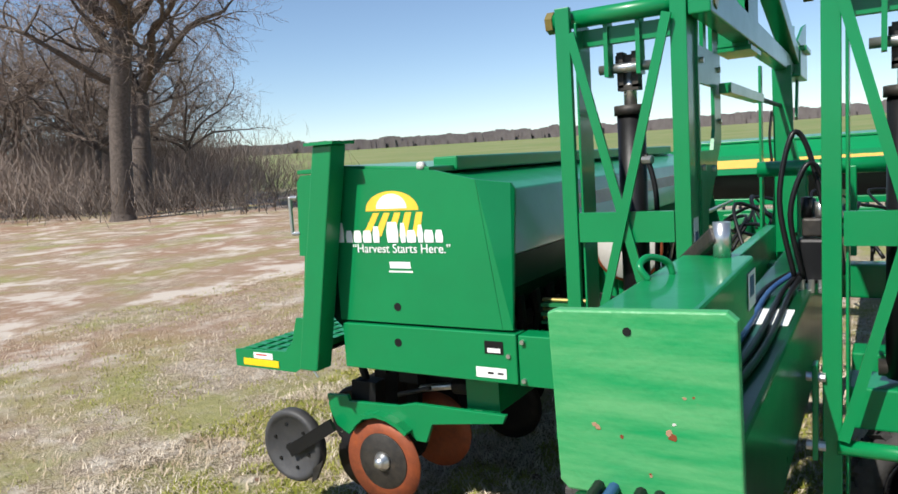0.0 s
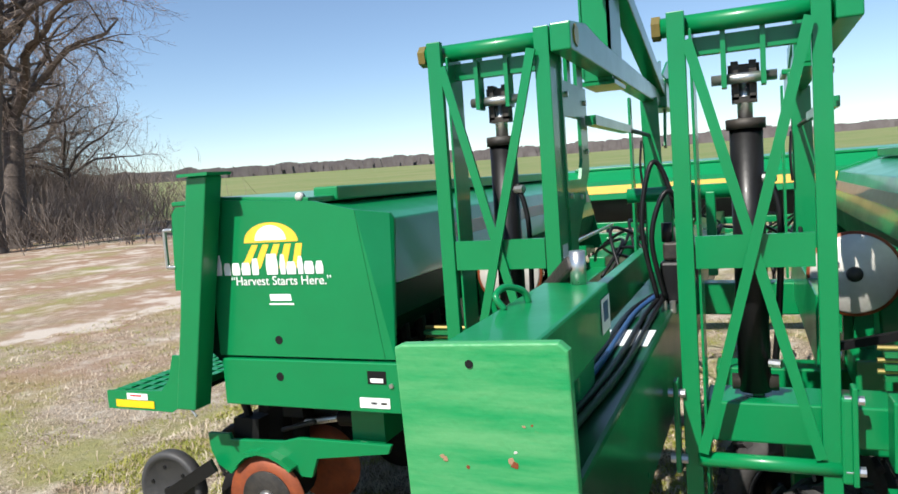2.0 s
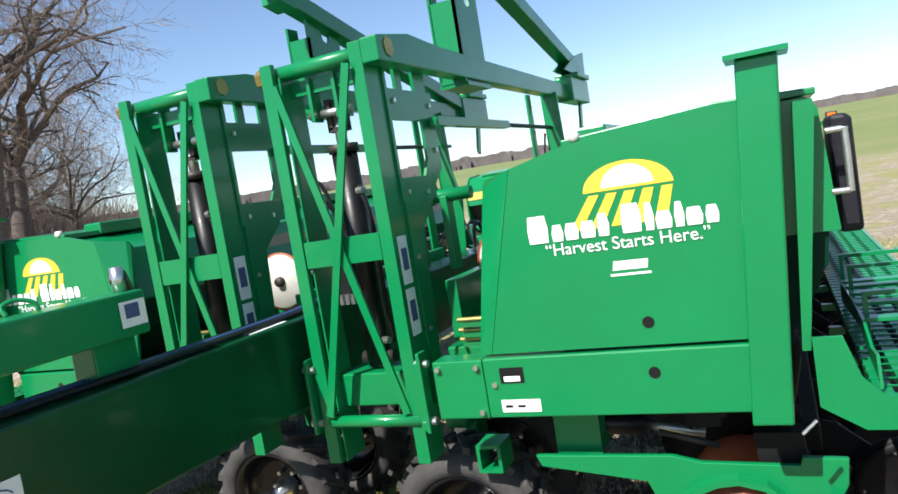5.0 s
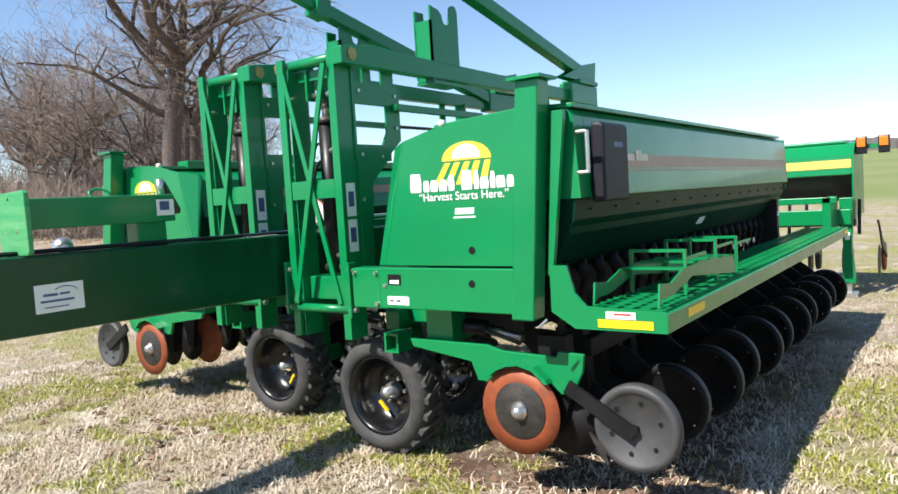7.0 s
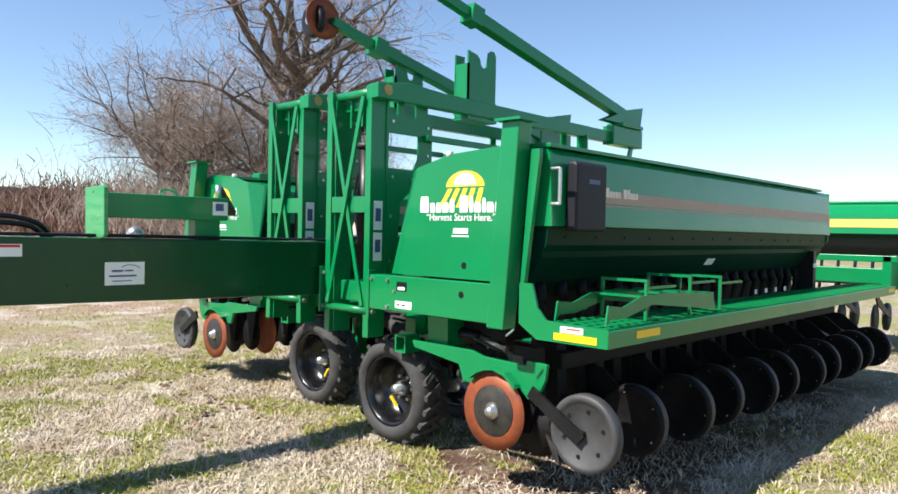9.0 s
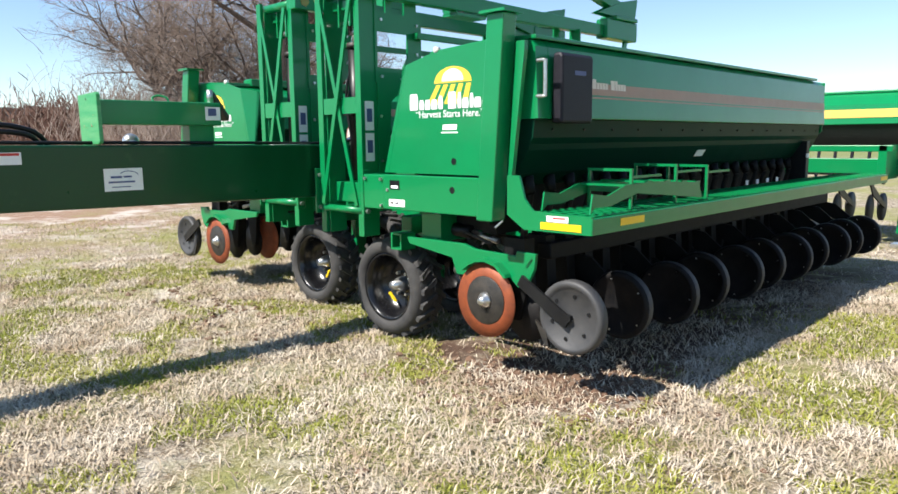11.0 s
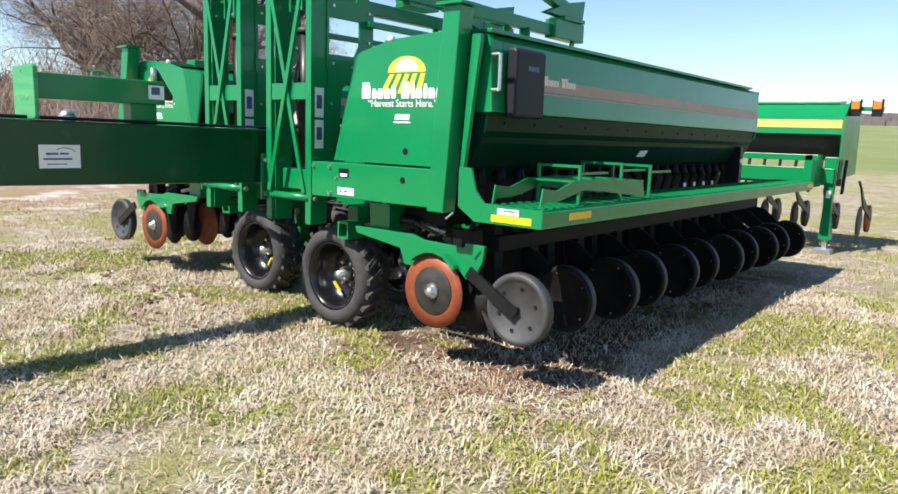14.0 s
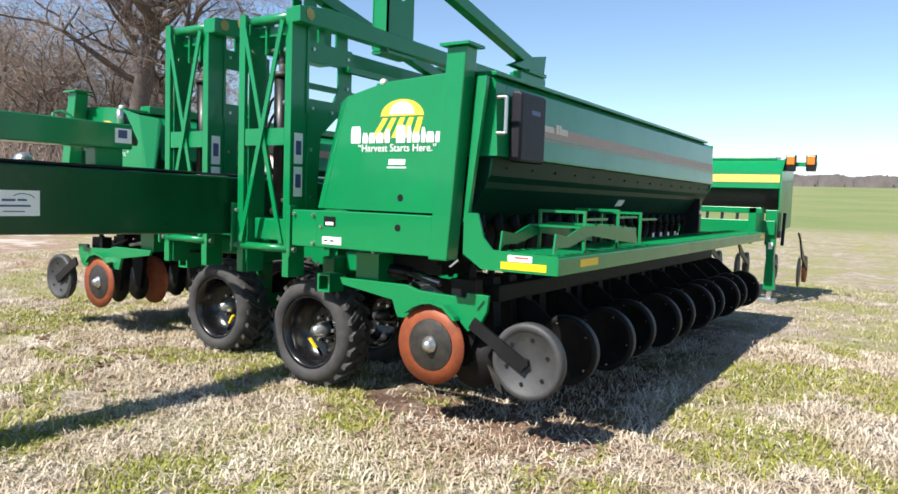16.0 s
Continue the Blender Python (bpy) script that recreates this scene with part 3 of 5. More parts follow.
    for k in range(11):
        if k != 5:
            h = 0.058 if k in (0, 6, 7) else 0.038
            P("name_bar", prism([(0.613, 1.742), (0.6165, 1.742), (0.6165 - h * 0.064, 1.742 + h), (0.612 - h * 0.064, 1.742 + h)], "y", x, x + (0.042 if k in (0, 6) else 0.026)), CREAM, hop)
        x += 0.049 if k in (0, 6) else 0.032
    for k in range(15):
        P("bolt", rod((0.57, 0.2 + 0.32 * k, 1.505), (0.594, 0.2 + 0.32 * k, 1.50), 0.006, 6), DARKSTEEL, hop)
    P("meter_label", prism([(0.524, 1.352), (0.494, 1.304), (0.497, 1.302), (0.527, 1.350)], "y", 2.18, 2.32), WHITE, hop, "small white label on the lower hopper")
    for k in range(4):
        P("meter_tag", boxes(((0.456, 3.31 + 0.24 * k, 1.02), (0.462, 3.36 + 0.24 * k, 1.06))), WHITE, hop)
    P("end_tag", boxes(((0.60, 4.40, 1.24), (0.61, 4.46, 1.28))), WHITE, hop)
    P("end_bracket", boxes(((0.40, 4.42, 0.96), (0.598, 4.50, 1.40))), BLACK, hop, bevel=0.006)
    # Black sheet added behind the tubes so no lit ground shows through.
    P("shade_backing", boxes(((0.18, 0.10, 0.93), (0.20, 4.8, 1.168))), UNDERSIDE_BLACK, hop)
    # manual case and grab handle on the hopper's back
    case = P("manual_case", prism([(0.625, 1.535), (0.70, 1.535), (0.70, 1.90), (0.685, 1.92), (0.635, 1.92)], "y", 0.13, 0.44), CASE, label="black plastic document case", bevel=0.015)
    P("case_label", boxes(((0.7005, 0.25, 1.80), (0.702, 0.36, 1.825))), BLUEGREY, case)
    P("grab_handle", made(bm_tube, [(0.61, 0.02, 1.87), (0.66, 0.02, 1.87), (0.665, 0.02, 1.86), (0.665, 0.02, 1.69), (0.66, 0.02, 1.68), (0.61, 0.02, 1.68)], 0.011), STEEL, label="bright steel grab handle")
    # walkboard
    board = P("walkboard", prism([(0.50, 1.25), (0.585, 1.25), (0.625, 1.12), (0.68, 1.062), (1.055, 1.05), (1.055, 0.955), (0.62, 0.955), (0.50, 1.03)], "y", -0.10, -0.085), GREEN, label="green walkboard with slatted tread")
    P("fascia", boxes(((1.035, -0.099, 0.955), (1.06, 5.55, 1.042))), GREEN, board, bevel=0.004)
    for k in range(5):
        x0 = 0.66 + 0.078 * k
        P("slat", boxes(((x0, -0.085, 1.009), (x0 + 0.05, 5.55, 1.046))), GREEN, board)
    # Sheet added to close light gaps; its black is the shade between slats.
    P("shade_tray", boxes(((0.66, -0.084, 0.985), (1.034, 5.54, 0.993))), BLACK, board, "black sheet added as shade under the slats")
    for k in range(11):
        P("bearer", boxes(((0.60, 0.10 + 0.5 * k, 0.950), (1.034, 0.14 + 0.5 * k, 0.984))), GREEN, board)
    for k in range(70):
        P("tread_bar", boxes(((0.655, -0.05 + 0.08 * k, 1.047), (1.034, -0.043 + 0.08 * k, 1.051))), GREEN, board)
    P("yellow_marker", boxes(((0.735, -0.1035, 0.968), (0.995, -0.1015, 1.006))), YELLOW, board, "yellow reflective strip")
    P("edge_marker", boxes(((1.0605, 0.17, 0.985), (1.0625, 0.42, 1.025))), YELLOW, board, "yellow reflective strip")
    P("end_marker", boxes(((1.0605, 5.28, 0.985), (1.0625, 5.53, 1.025))), YELLOW, board, "yellow reflective strip")
    wl = P("warning_label", boxes(((0.775, -0.1035, 1.010), (0.915, -0.1015, 1.043))), WHITE, board)
    P("warning_band", boxes(((0.815, -0.105, 1.028), (0.895, -0.1037, 1.036))), RED, wl)
    if side == "right":
        step = P("folding_step", made(bm_bar, (0.66, 0.30, 1.10), (0.66, 0.31, 1.10), 0.01, 0.01, (1, 0, 0)), GREEN, label="green folding step stowed on the walkboard")
        for x, lift in ((0.68, 0.0), (0.99, 0.0)):
            P("rail", prism([(-0.02, 1.055), (0.0, 1.16), (0.145, 1.143), (0.33, 1.192), (0.67, 1.196), (1.23, 1.164), (1.27, 1.064), (0.46, 1.140), (0.17, 1.085), (0.02, 1.085)], "x", x - 0.005, x + 0.005), GREEN, step)
        for y, z in ((0.38, 1.18), (0.60, 1.19), (0.82, 1.185), (1.04, 1.172), (1.22, 1.16)):
            P("rung", boxes(((0.68, y - 0.03, z), (0.99, y + 0.03, z + 0.012))), GREEN, step)
        for y, z in ((0.42, 1.262), (0.95, 1.272), (1.38, 1.255)):
            P("hoop", boxes(((0.69, y - 0.008, 1.05), (0.706, y + 0.008, z)), ((0.965, y - 0.008, 1.05), (0.981, y + 0.008, z)), ((0.69, y - 0.010, z), (0.981, y + 0.010, z + 0.016))), GREEN, step)
            P("tie_rod", boxes(((0.966, y, z - 0.04), (0.980, y + 0.34, z - 0.026))), GREEN, step)
    # row units below: arms, discs and press wheels
    P("tool_bar", boxes(((-0.45, 0.15, 0.78), (-0.27, 4.8, 0.96))), GREEN, label="square green tool bar")
    P("under_frame", boxes(((0.05, 0.2, 0.86), (0.17, 4.8, 0.97)), ((-0.25, 0.3, 0.97), (-0.15, 0.42, 1.25)), ((0.25, 0.3, 0.95), (0.33, 0.42, 1.25)), ((-0.25, 4.5, 0.97), (-0.15, 4.62, 1.25)), ((0.25, 4.5, 0.95), (0.33, 4.62, 1.25)), ((-0.3, 0.3, 0.86), (0.1, 0.42, 0.95)), ((-0.3, 4.5, 0.86), (0.1, 4.62, 0.95))), UNDERSIDE_BLACK)
    arm = P("opener_arm", prism([(-0.52, 0.80), (-0.50, 0.755), (-0.10, 0.70), (-0.06, 0.60), (0.0, 0.60), (0.06, 0.66), (0.13, 0.70), (0.22, 0.715), (0.31, 0.69), (0.38, 0.63), (0.44, 0.575), (0.52, 0.62), (0.56, 0.70), (0.57, 0.79), (0.43, 0.795), (0.42, 0.765), (0.10, 0.775), (0.0, 0.80)], "y", 0.075, 0.10), GREEN, label="notched green opener arm", bevel=0.004)
    P("arm_flange", prism([(0.02, 0.66), (0.08, 0.70), (0.15, 0.725), (0.22, 0.735), (0.31, 0.715), (0.38, 0.655), (0.39, 0.635), (0.37, 0.635), (0.30, 0.695), (0.22, 0.715), (0.15, 0.705), (0.09, 0.68), (0.035, 0.64)], "y", 0.02, 0.078), GREEN, arm)
    coulter(root, 0.205, 0.055, 0.47, 0.23, flip)
    press_wheel(root, 0.835, 0.045, 0.465, 0.21, flip)
    P("press_arm", made(bm_bar, (0.50, 0.02, 0.64), (0.835, 0.025, 0.44), 0.07, 0.02), BLACK)
    P("scraper", prism([(0.60, 0.42), (0.66, 0.30), (0.70, 0.27), (0.68, 0.36)], "y", 0.03, 0.05), DARKSTEEL)
    for k in range(1, 11):
        y = 0.06 + 0.545 * k
        bm = bmesh.new()
        bm_lathe(bm, (0.205 if k % 2 else 0.0, y, 0.45), [(-0.004, 0.0001), (-0.004, 0.14), (-0.002, 0.225), (0.004, 0.225), (0.006, 0.0001)], sides=32)
        P("coulter_disc", bm, RUST if k == 1 else DISC_SHADE, label="steel disc blade, shade put into its colour past the front rows")
        # Rear press wheels are darkened for shade; the front one keeps plain grey.
        press_wheel(root, 0.835 if k % 2 == 0 else 0.80, y, 0.44 - 0.006 * k, 0.21, flip, False, DISC_SHADE)
        bm = bmesh.new()
        bm_prism(bm, [(-0.40, 0.79), (-0.10, 0.68), (0.0, 0.56), (0.12, 0.66), (0.42, 0.60), (0.84, 0.40), (0.86, 0.45), (0.56, 0.70), (0.10, 0.775)], "y", y + 0.06, y + 0.08)
        P("row_arm", bm, UNDERSIDE_BLACK)
    # Opener discs and thick shanks, packed in to block light under the drill.
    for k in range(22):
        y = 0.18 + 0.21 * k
        P("opener_disc", made(bm_lathe, (0.44, y, 0.40), [(-0.02, 0.0001), (-0.004, 0.17), (0.0, 0.17), (0.012, 0.0001)], sides=20), DISC_SHADE)
        P("opener_shank", prism([(0.28, 0.86), (0.44, 0.86), (0.46, 0.55), (0.40, 0.36), (0.34, 0.36), (0.30, 0.60)], "y", y - 0.045, y + 0.045), UNDERSIDE_BLACK)
        bm = bmesh.new()
        bm_rod(bm, (0.42, y, 1.225), (0.45, y, 1.13), 0.04, 10, 0.028)
        bm_rod(bm, (0.45, y, 1.13), (0.36, y + 0.02, 0.75), 0.022, 8)
        P("seed_tube", bm, UNDERSIDE_BLACK)
        bm = bmesh.new()
        bm_rod(bm, (-0.36, y, 1.30), (-0.38, y, 1.14), 0.04, 8, 0.028)
        bm_rod(bm, (-0.38, y, 1.14), (-0.30, y + 0.02, 0.75), 0.02, 8)
        P("seed_cup", bm, STEEL if k % 6 == 0 else UNDERSIDE_BLACK)
    # Black bar added to darken the space below the walkboard.
    P("shade_bar", boxes(((0.40, 0.32, 0.72), (0.50, 5.5, 0.82))), UNDERSIDE_BLACK, label="black bar added to deepen the shade under the drill", bevel=0.008)
    P("wing_cross_tube", boxes(((-1.45, 1.36, 0.66), (-0.45, 1.56, 0.95))), GREEN, label="green cross tube above the wheels", bevel=0.01)
    wheel(root, -0.975 if side == "right" else -1.10, 0.255, flip)
    wheel(root, -1.06, 1.05, flip, False)
    P("axle_frame", boxes(((-1.16, 0.60, 0.72), (-1.04, 1.02, 0.86)), ((-1.13, 0.62, 0.30), (-1.07, 1.0, 0.42)), ((-1.13, 0.75, 0.40), (-1.05, 0.87, 0.75)), ((-1.05, 0.72, 0.76), (-0.40, 0.90, 0.90))), GREEN, label="green wheel beam", bevel=0.01)
    P("jack_socket", boxes(((-0.83, 0.20, 0.67), (-0.72, 0.34, 0.685)), ((-0.83, 0.20, 0.775), (-0.72, 0.34, 0.79)), ((-0.83, 0.20, 0.685), (-0.815, 0.34, 0.775)), ((-0.735, 0.20, 0.685), (-0.72, 0.34, 0.775))), GREEN, label="open square green socket tube")
    P("gauge_cylinder", rod((-0.42, 0.28, 0.86), (-0.12, 0.30, 0.84), 0.045, 16), BLACK, label="black hydraulic cylinder under the hopper")
    P("gauge_rod", rod((-0.12, 0.30, 0.84), (0.10, 0.30, 0.80), 0.02, 12), STEEL)
    P("gauge_end", rod((-0.36, 0.22, 0.86), (-0.36, 0.34, 0.86), 0.05, 14), DARKSTEEL)
    P("link_rod", rod((-0.05, 0.16, 0.86), (0.16, 0.17, 0.80), 0.012, 10), DARKSTEEL)
    P("hinge_knob", made(bm_lathe, (-0.17, 0.03, 1.995), [(-0.015, 0.0001), (-0.015, 0.02), (0.015, 0.02), (0.015, 0.0001)], sides=14), GALV)
    # ground drive on the inner side
    d = P("drive_disc", made(bm_lathe, (-0.84, 1.03, 1.475), [(0.0, 0.0001), (0.0, 0.172), (0.012, 0.18), (0.03, 0.172), (0.03, 0.0001)], sides=44), GALV, label="pale round drive cover")
    P("drive_rim", made(bm_lathe, (-0.84, 1.04, 1.475), [(0.0, 0.17), (0.0, 0.192), (0.012, 0.192), (0.012, 0.17)], sides=44, caps=False), RUST, d, "rusty rim behind the cover")
    P("drive_hub", made(bm_lathe, (-0.84, 1.03, 1.475), [(-0.03, 0.0001), (-0.03, 0.03), (-0.002, 0.035)], sides=16), DARKSTEEL, d)
    P("drive_shaft", rod((-0.84, 1.06, 1.475), (-0.84, 4.4, 1.475), 0.016, 10), STEEL, d)
    for a, b in (((-0.84, 1.10, 0.98), (-0.76, 1.14, 1.45)), ((-0.86, 1.55, 1.0), (-0.74, 1.60, 1.50)), ((-0.84, 1.62, 1.40), (-0.76, 1.74, 1.50))):
        P("drive_bracket", boxes((a, b)), GREEN, bevel=0.004)
    P("drive_post", boxes(((-0.96, 1.22, 1.0), (-0.90, 1.28, 1.34))), GREEN, bevel=0.004)
    P("drive_post", boxes(((-0.87, 1.22, 1.0), (-0.81, 1.28, 1.30))), GREEN, bevel=0.004)
    P("post_label", boxes(((-0.955, 1.215, 1.12), (-0.905, 1.219, 1.20))), WHITE)
    P("post_mark", boxes(((-0.955, 1.215, 1.205), (-0.905, 1.219, 1.225))), YELLOW)
    P("drive_lever", made(bm_bar, (-0.95, 0.80, 1.20), (-0.70, 0.78, 1.26), 0.035, 0.03, (0, 1, 0)), BLACK)
    P("drive_gearbox", prism([(-0.72, 1.10), (-0.60, 1.10), (-0.58, 1.50), (-0.66, 1.58), (-0.74, 1.50)], "y", 1.18, 1.42), GREEN, label="green drive gearbox", bevel=0.012)
    P("inner_bar", boxes(((-0.86, 0.9, 0.98), (-0.72, 4.8, 1.12))), GREEN, label="green front frame bar", bevel=0.008)
    for a, b in (((-0.72, 0.3, 1.0), (-0.60, 0.42, 1.10)), ((-0.72, 2.4, 1.0), (-0.42, 2.5, 1.10)), ((-0.72, 4.4, 1.0), (-0.42, 4.5, 1.10))):
        P("inner_bracket", boxes((a, b)), GREEN)
    for z in (1.235, 1.275, 1.32):
        P("spacer_rod", rod((-0.86, 0.30, z), (-0.64, 0.30, z), 0.010, 8), ZINC)
        P("spacer", boxes(((-0.84, 0.27, z - 0.03), (-0.64, 0.33, z - 0.014))), GREEN_DULL)
    return root


def tower(dx, dy, rise, root, hinge, collar, tip):
    """The lattice mast with its cylinder, the marker carrier and the marker arm folded over the hopper."""
    def flip(p):
        return Vector((p[0] + dx, p[1] + dy, p[2] + rise * min(max((p[2] - 1.6) / 0.86, 0.0), 1.0)))
    P = lambda name, bm, mat, parent=root, label="", bevel=0.0: part(name, bm, mat, parent, label, bevel, flip)
    mast = P("lattice_mast", boxes(((-1.505, 0.12, 0.755), (-1.445, 0.15, 2.50)), ((-1.435, 0.145, 0.755), (-1.425, 0.30, 2.44))), GREEN, label="green lattice mast with crossed braces", bevel=0.003)
    P("mast_post", boxes(((-1.055, 0.12, 0.755), (-0.995, 0.15, 2.50)), ((-1.005, 0.145, 0.755), (-0.995, 0.27, 2.50))), GREEN, mast, bevel=0.003)
    P("cross_bar", boxes(((-1.44, 0.125, 1.64), (-1.06, 0.147, 1.75))), GREEN, mast)
    for a, b, y in (((-1.44, 2.40), (-1.06, 0.98), 0.112), ((-1.06, 2.42), (-1.44, 0.98), 0.097)):
        P("brace", made(bm_bar, (a[0], y, a[1]), (b[0], y, b[1]), 0.035, 0.014, (0, 1, 0)), GREEN, mast)
    P("top_tube", rod((-1.55, 0.19, 2.46), (-0.93, 0.19, 2.46), 0.034, 18), GREEN, mast)
    P("top_bar", boxes(((-1.43, 0.22, 2.36), (-1.06, 0.26, 2.42))), GREEN, mast)
    for x in (-1.56, -0.93):
        P("pivot_nut", rod((x, 0.19, 2.46), (x + 0.03, 0.19, 2.46), 0.042, 6), ZINC, mast)
    P("lower_tube", rod((-1.46, 0.13, 0.945), (-0.98, 0.13, 0.945), 0.027, 16), GREEN, mast)
    for x in (-1.535, -0.968):
        P("link_plate", boxes(((x, 0.085, 0.90), (x + 0.018, 0.15, 1.24))), GREEN, mast, bevel=0.004)
        P("link_bolt", rod((x - 0.02, 0.117, 0.945), (x + 0.04, 0.117, 0.945), 0.018, 8), STEEL, mast)
        P("link_bolt", rod((x - 0.02, 0.117, 1.19), (x + 0.04, 0.117, 1.19), 0.016, 8), STEEL, mast)
    P("gusset", prism([(-1.0, 0.90), (-0.96, 0.90), (-0.96, 1.20), (-1.0, 1.20)], "y", 0.10, 0.17), GREEN, mast, bevel=0.01)
    cyl = P("lift_cylinder", rod((-1.262, 0.30, 1.16), (-1.262, 0.30, 2.11), 0.057, 20), BLACK, mast, "black hydraulic lift cylinder")
    P("gland", rod((-1.262, 0.30, 2.10), (-1.262, 0.30, 2.135), 0.068, 18), DARKSTEEL, cyl)
    P("piston_rod", rod((-1.262, 0.30, 2.13), (-1.262, 0.30, 2.26), 0.026, 14), STEEL, cyl)
    P("clevis", boxes(((-1.305, 0.27, 2.20), (-1.28, 0.33, 2.33)), ((-1.245, 0.27, 2.20), (-1.22, 0.33, 2.33)), ((-1.305, 0.27, 2.19), (-1.22, 0.33, 2.21)), ((-1.315, 0.285, 2.29), (-1.21, 0.315, 2.32))), DARKSTEEL, cyl)
    P("link_strap", boxes(((-1.335, 0.20, 2.24), (-1.318, 0.27, 2.46))), GREEN, mast)
    P("link_strap", boxes(((-1.207, 0.20, 2.24), (-1.19, 0.27, 2.46))), GREEN, mast)
    P("link_pin", rod((-1.37, 0.25, 2.27), (-1.155, 0.25, 2.27), 0.018, 10), STEEL, mast)
    P("foot_pin", rod((-1.34, 0.30, 1.19), (-1.18, 0.30, 1.19), 0.03, 10), DARKSTEEL, mast)
    P("cylinder_hose", made(bm_tube, [(-1.20, 0.27, 1.95), (-1.16, 0.26, 1.8), (-1.17, 0.28, 1.5), (-1.19, 0.33, 1.25)], 0.012, 6), BLACK, mast)
    P("mast_foot", boxes(((-1.43, 0.20, 0.99), (-0.70, 0.42, 1.14)), ((-1.27, 0.28, 1.09), (-1.23, 0.36, 1.18))), GREEN, mast, bevel=0.008)
    for z in (1.62, 1.40):
        P("mast_label", boxes(((-0.9948, 0.155, z - 0.10), (-0.993, 0.235, z + 0.10))), WHITE, mast, "white instruction label")
        P("label_print", boxes(((-0.9928, 0.17, z - 0.04), (-0.9915, 0.22, z + 0.05))), BLUEGREY, mast)
    # carrier plate with the window cut-out: built as a frame of four sides
    P("carrier_plate", boxes(((-1.0, 0.255, 1.85), (-0.985, 0.276, 2.50)), ((-1.0, 0.276, 2.19), (-0.985, 0.71, 2.32)), ((-1.0, 0.57, 1.98), (-0.985, 0.71, 2.19)), ((-1.0, 0.276, 1.85), (-0.985, 0.60, 1.95)), ((-1.0, 0.36, 2.32), (-0.985, 0.42, 2.42)), ((-1.0, 0.54, 2.32), (-0.985, 0.66, 2.42))), GREEN, mast, "green plate with a rounded window")
    for y, z in ((0.31, 2.27), (0.66, 2.26), (0.31, 1.89), (0.50, 1.88), (0.66, 2.06), (0.30, 1.62), (0.30, 1.30)):
        P("bolt", rod((-0.986, y, z), (-0.974, y, z), 0.011, 6), STEEL, mast)
    for z in (1.93, 1.27):
        P("fitting", rod((-1.21, 0.27, z), (-1.17, 0.255, z), 0.016, 8), STEEL, mast)
    P("window_corner", prism([(0.52, 1.951), (0.57, 2.03), (0.57, 1.981), (0.708, 1.981), (0.60, 1.90), (0.602, 1.951)], "x", -1.0, -0.985), GREEN, mast)
    P("carrier_skirt", prism([(0.27, 1.1), (0.36, 1.1), (0.40, 1.72), (0.56, 1.85), (0.27, 1.85)], "x", -1.0, -0.985), GREEN, mast)
    # rear half of the mast, lifting arm
    arm = P("marker_carrier", prism([(0.10, 2.40), (0.10, 2.50), (0.40, 2.54), (0.75, 2.52), (3.62, 2.50), (3.62, 2.40), (0.75, 2.40)], "x", -0.985, -0.905), GREEN, label="green marker carrier beam", bevel=0.006)
    P("lower_link", boxes(((-0.975, 0.62, 2.165), (-0.925, 1.65, 2.205))), GREEN, arm)
    P("spring_rod", rod((-0.95, 1.65, 2.185), (-0.95, 2.9, 2.185), 0.013, 8), DARKSTEEL, arm)
    P("fork_plate", prism([(1.02, 2.47), (1.35, 2.47), (1.35, 2.90), (1.33, 2.935), (1.29, 2.94), (1.26, 2.92), (1.25, 2.86), (1.235, 2.80), (1.20, 2.785), (1.17, 2.80), (1.155, 2.85), (1.12, 2.88), (1.06, 2.89), (1.02, 2.90)], "x", -0.925, -0.91), GREEN, arm, "forked rest plate", )
    P("fork_side", prism([(1.02, 2.40), (1.12, 2.40), (1.12, 2.88), (1.02, 2.88)], "x", -1.06, -1.045), GREEN, arm)
    P("fork_web", boxes(((-1.05, 1.02, 2.38), (-0.91, 1.035, 2.80)), ((-1.06, 1.02, 2.365), (-0.90, 1.36, 2.385))), GREEN, arm)
    P("hanger", prism([(-1.00, 2.42), (-0.88, 2.42), (-0.87, 2.0), (-0.82, 1.78), (-0.85, 1.45), (-0.92, 1.15), (-1.03, 1.15), (-0.99, 1.75)], "y", 2.66, 2.675), GREEN, arm, "folded plate hanger under the carrier", bevel=0.003)
    P("hanger", prism([(2.46, 1.25), (2.60, 1.25), (2.58, 1.70), (2.56, 2.42), (2.48, 2.42), (2.47, 1.75)], "x", -1.06, -1.045), GREEN, arm)
    P("hanger_chain", made(bm_tube, [(-1.0, 2.64, 2.15), (-1.01, 2.60, 2.0), (-1.0, 2.62, 1.85)], 0.009, 6), DARKSTEEL, arm)
    P("carrier_brace", boxes(((-1.03, 0.62, 1.16), (-0.97, 2.5, 1.46))), GREEN, arm, "green box brace behind the mast", bevel=0.006)
    P("hinge_block", boxes(((-0.99, 3.10, 2.38), (-0.86, 3.66, 2.56)), ((-1.02, 3.22, 2.56), (-0.83, 3.62, 2.60))), GREEN, arm, bevel=0.008)
    P("hinge_plate", prism([(2.95, 2.60), (3.62, 2.58), (3.66, 2.80), (3.35, 2.74)], "x", -0.96, -0.945), GREEN, arm)
    P("hinge_plate", prism([(2.95, 2.60), (3.62, 2.58), (3.66, 2.80), (3.35, 2.74)], "x", -0.88, -0.865), GREEN, arm)
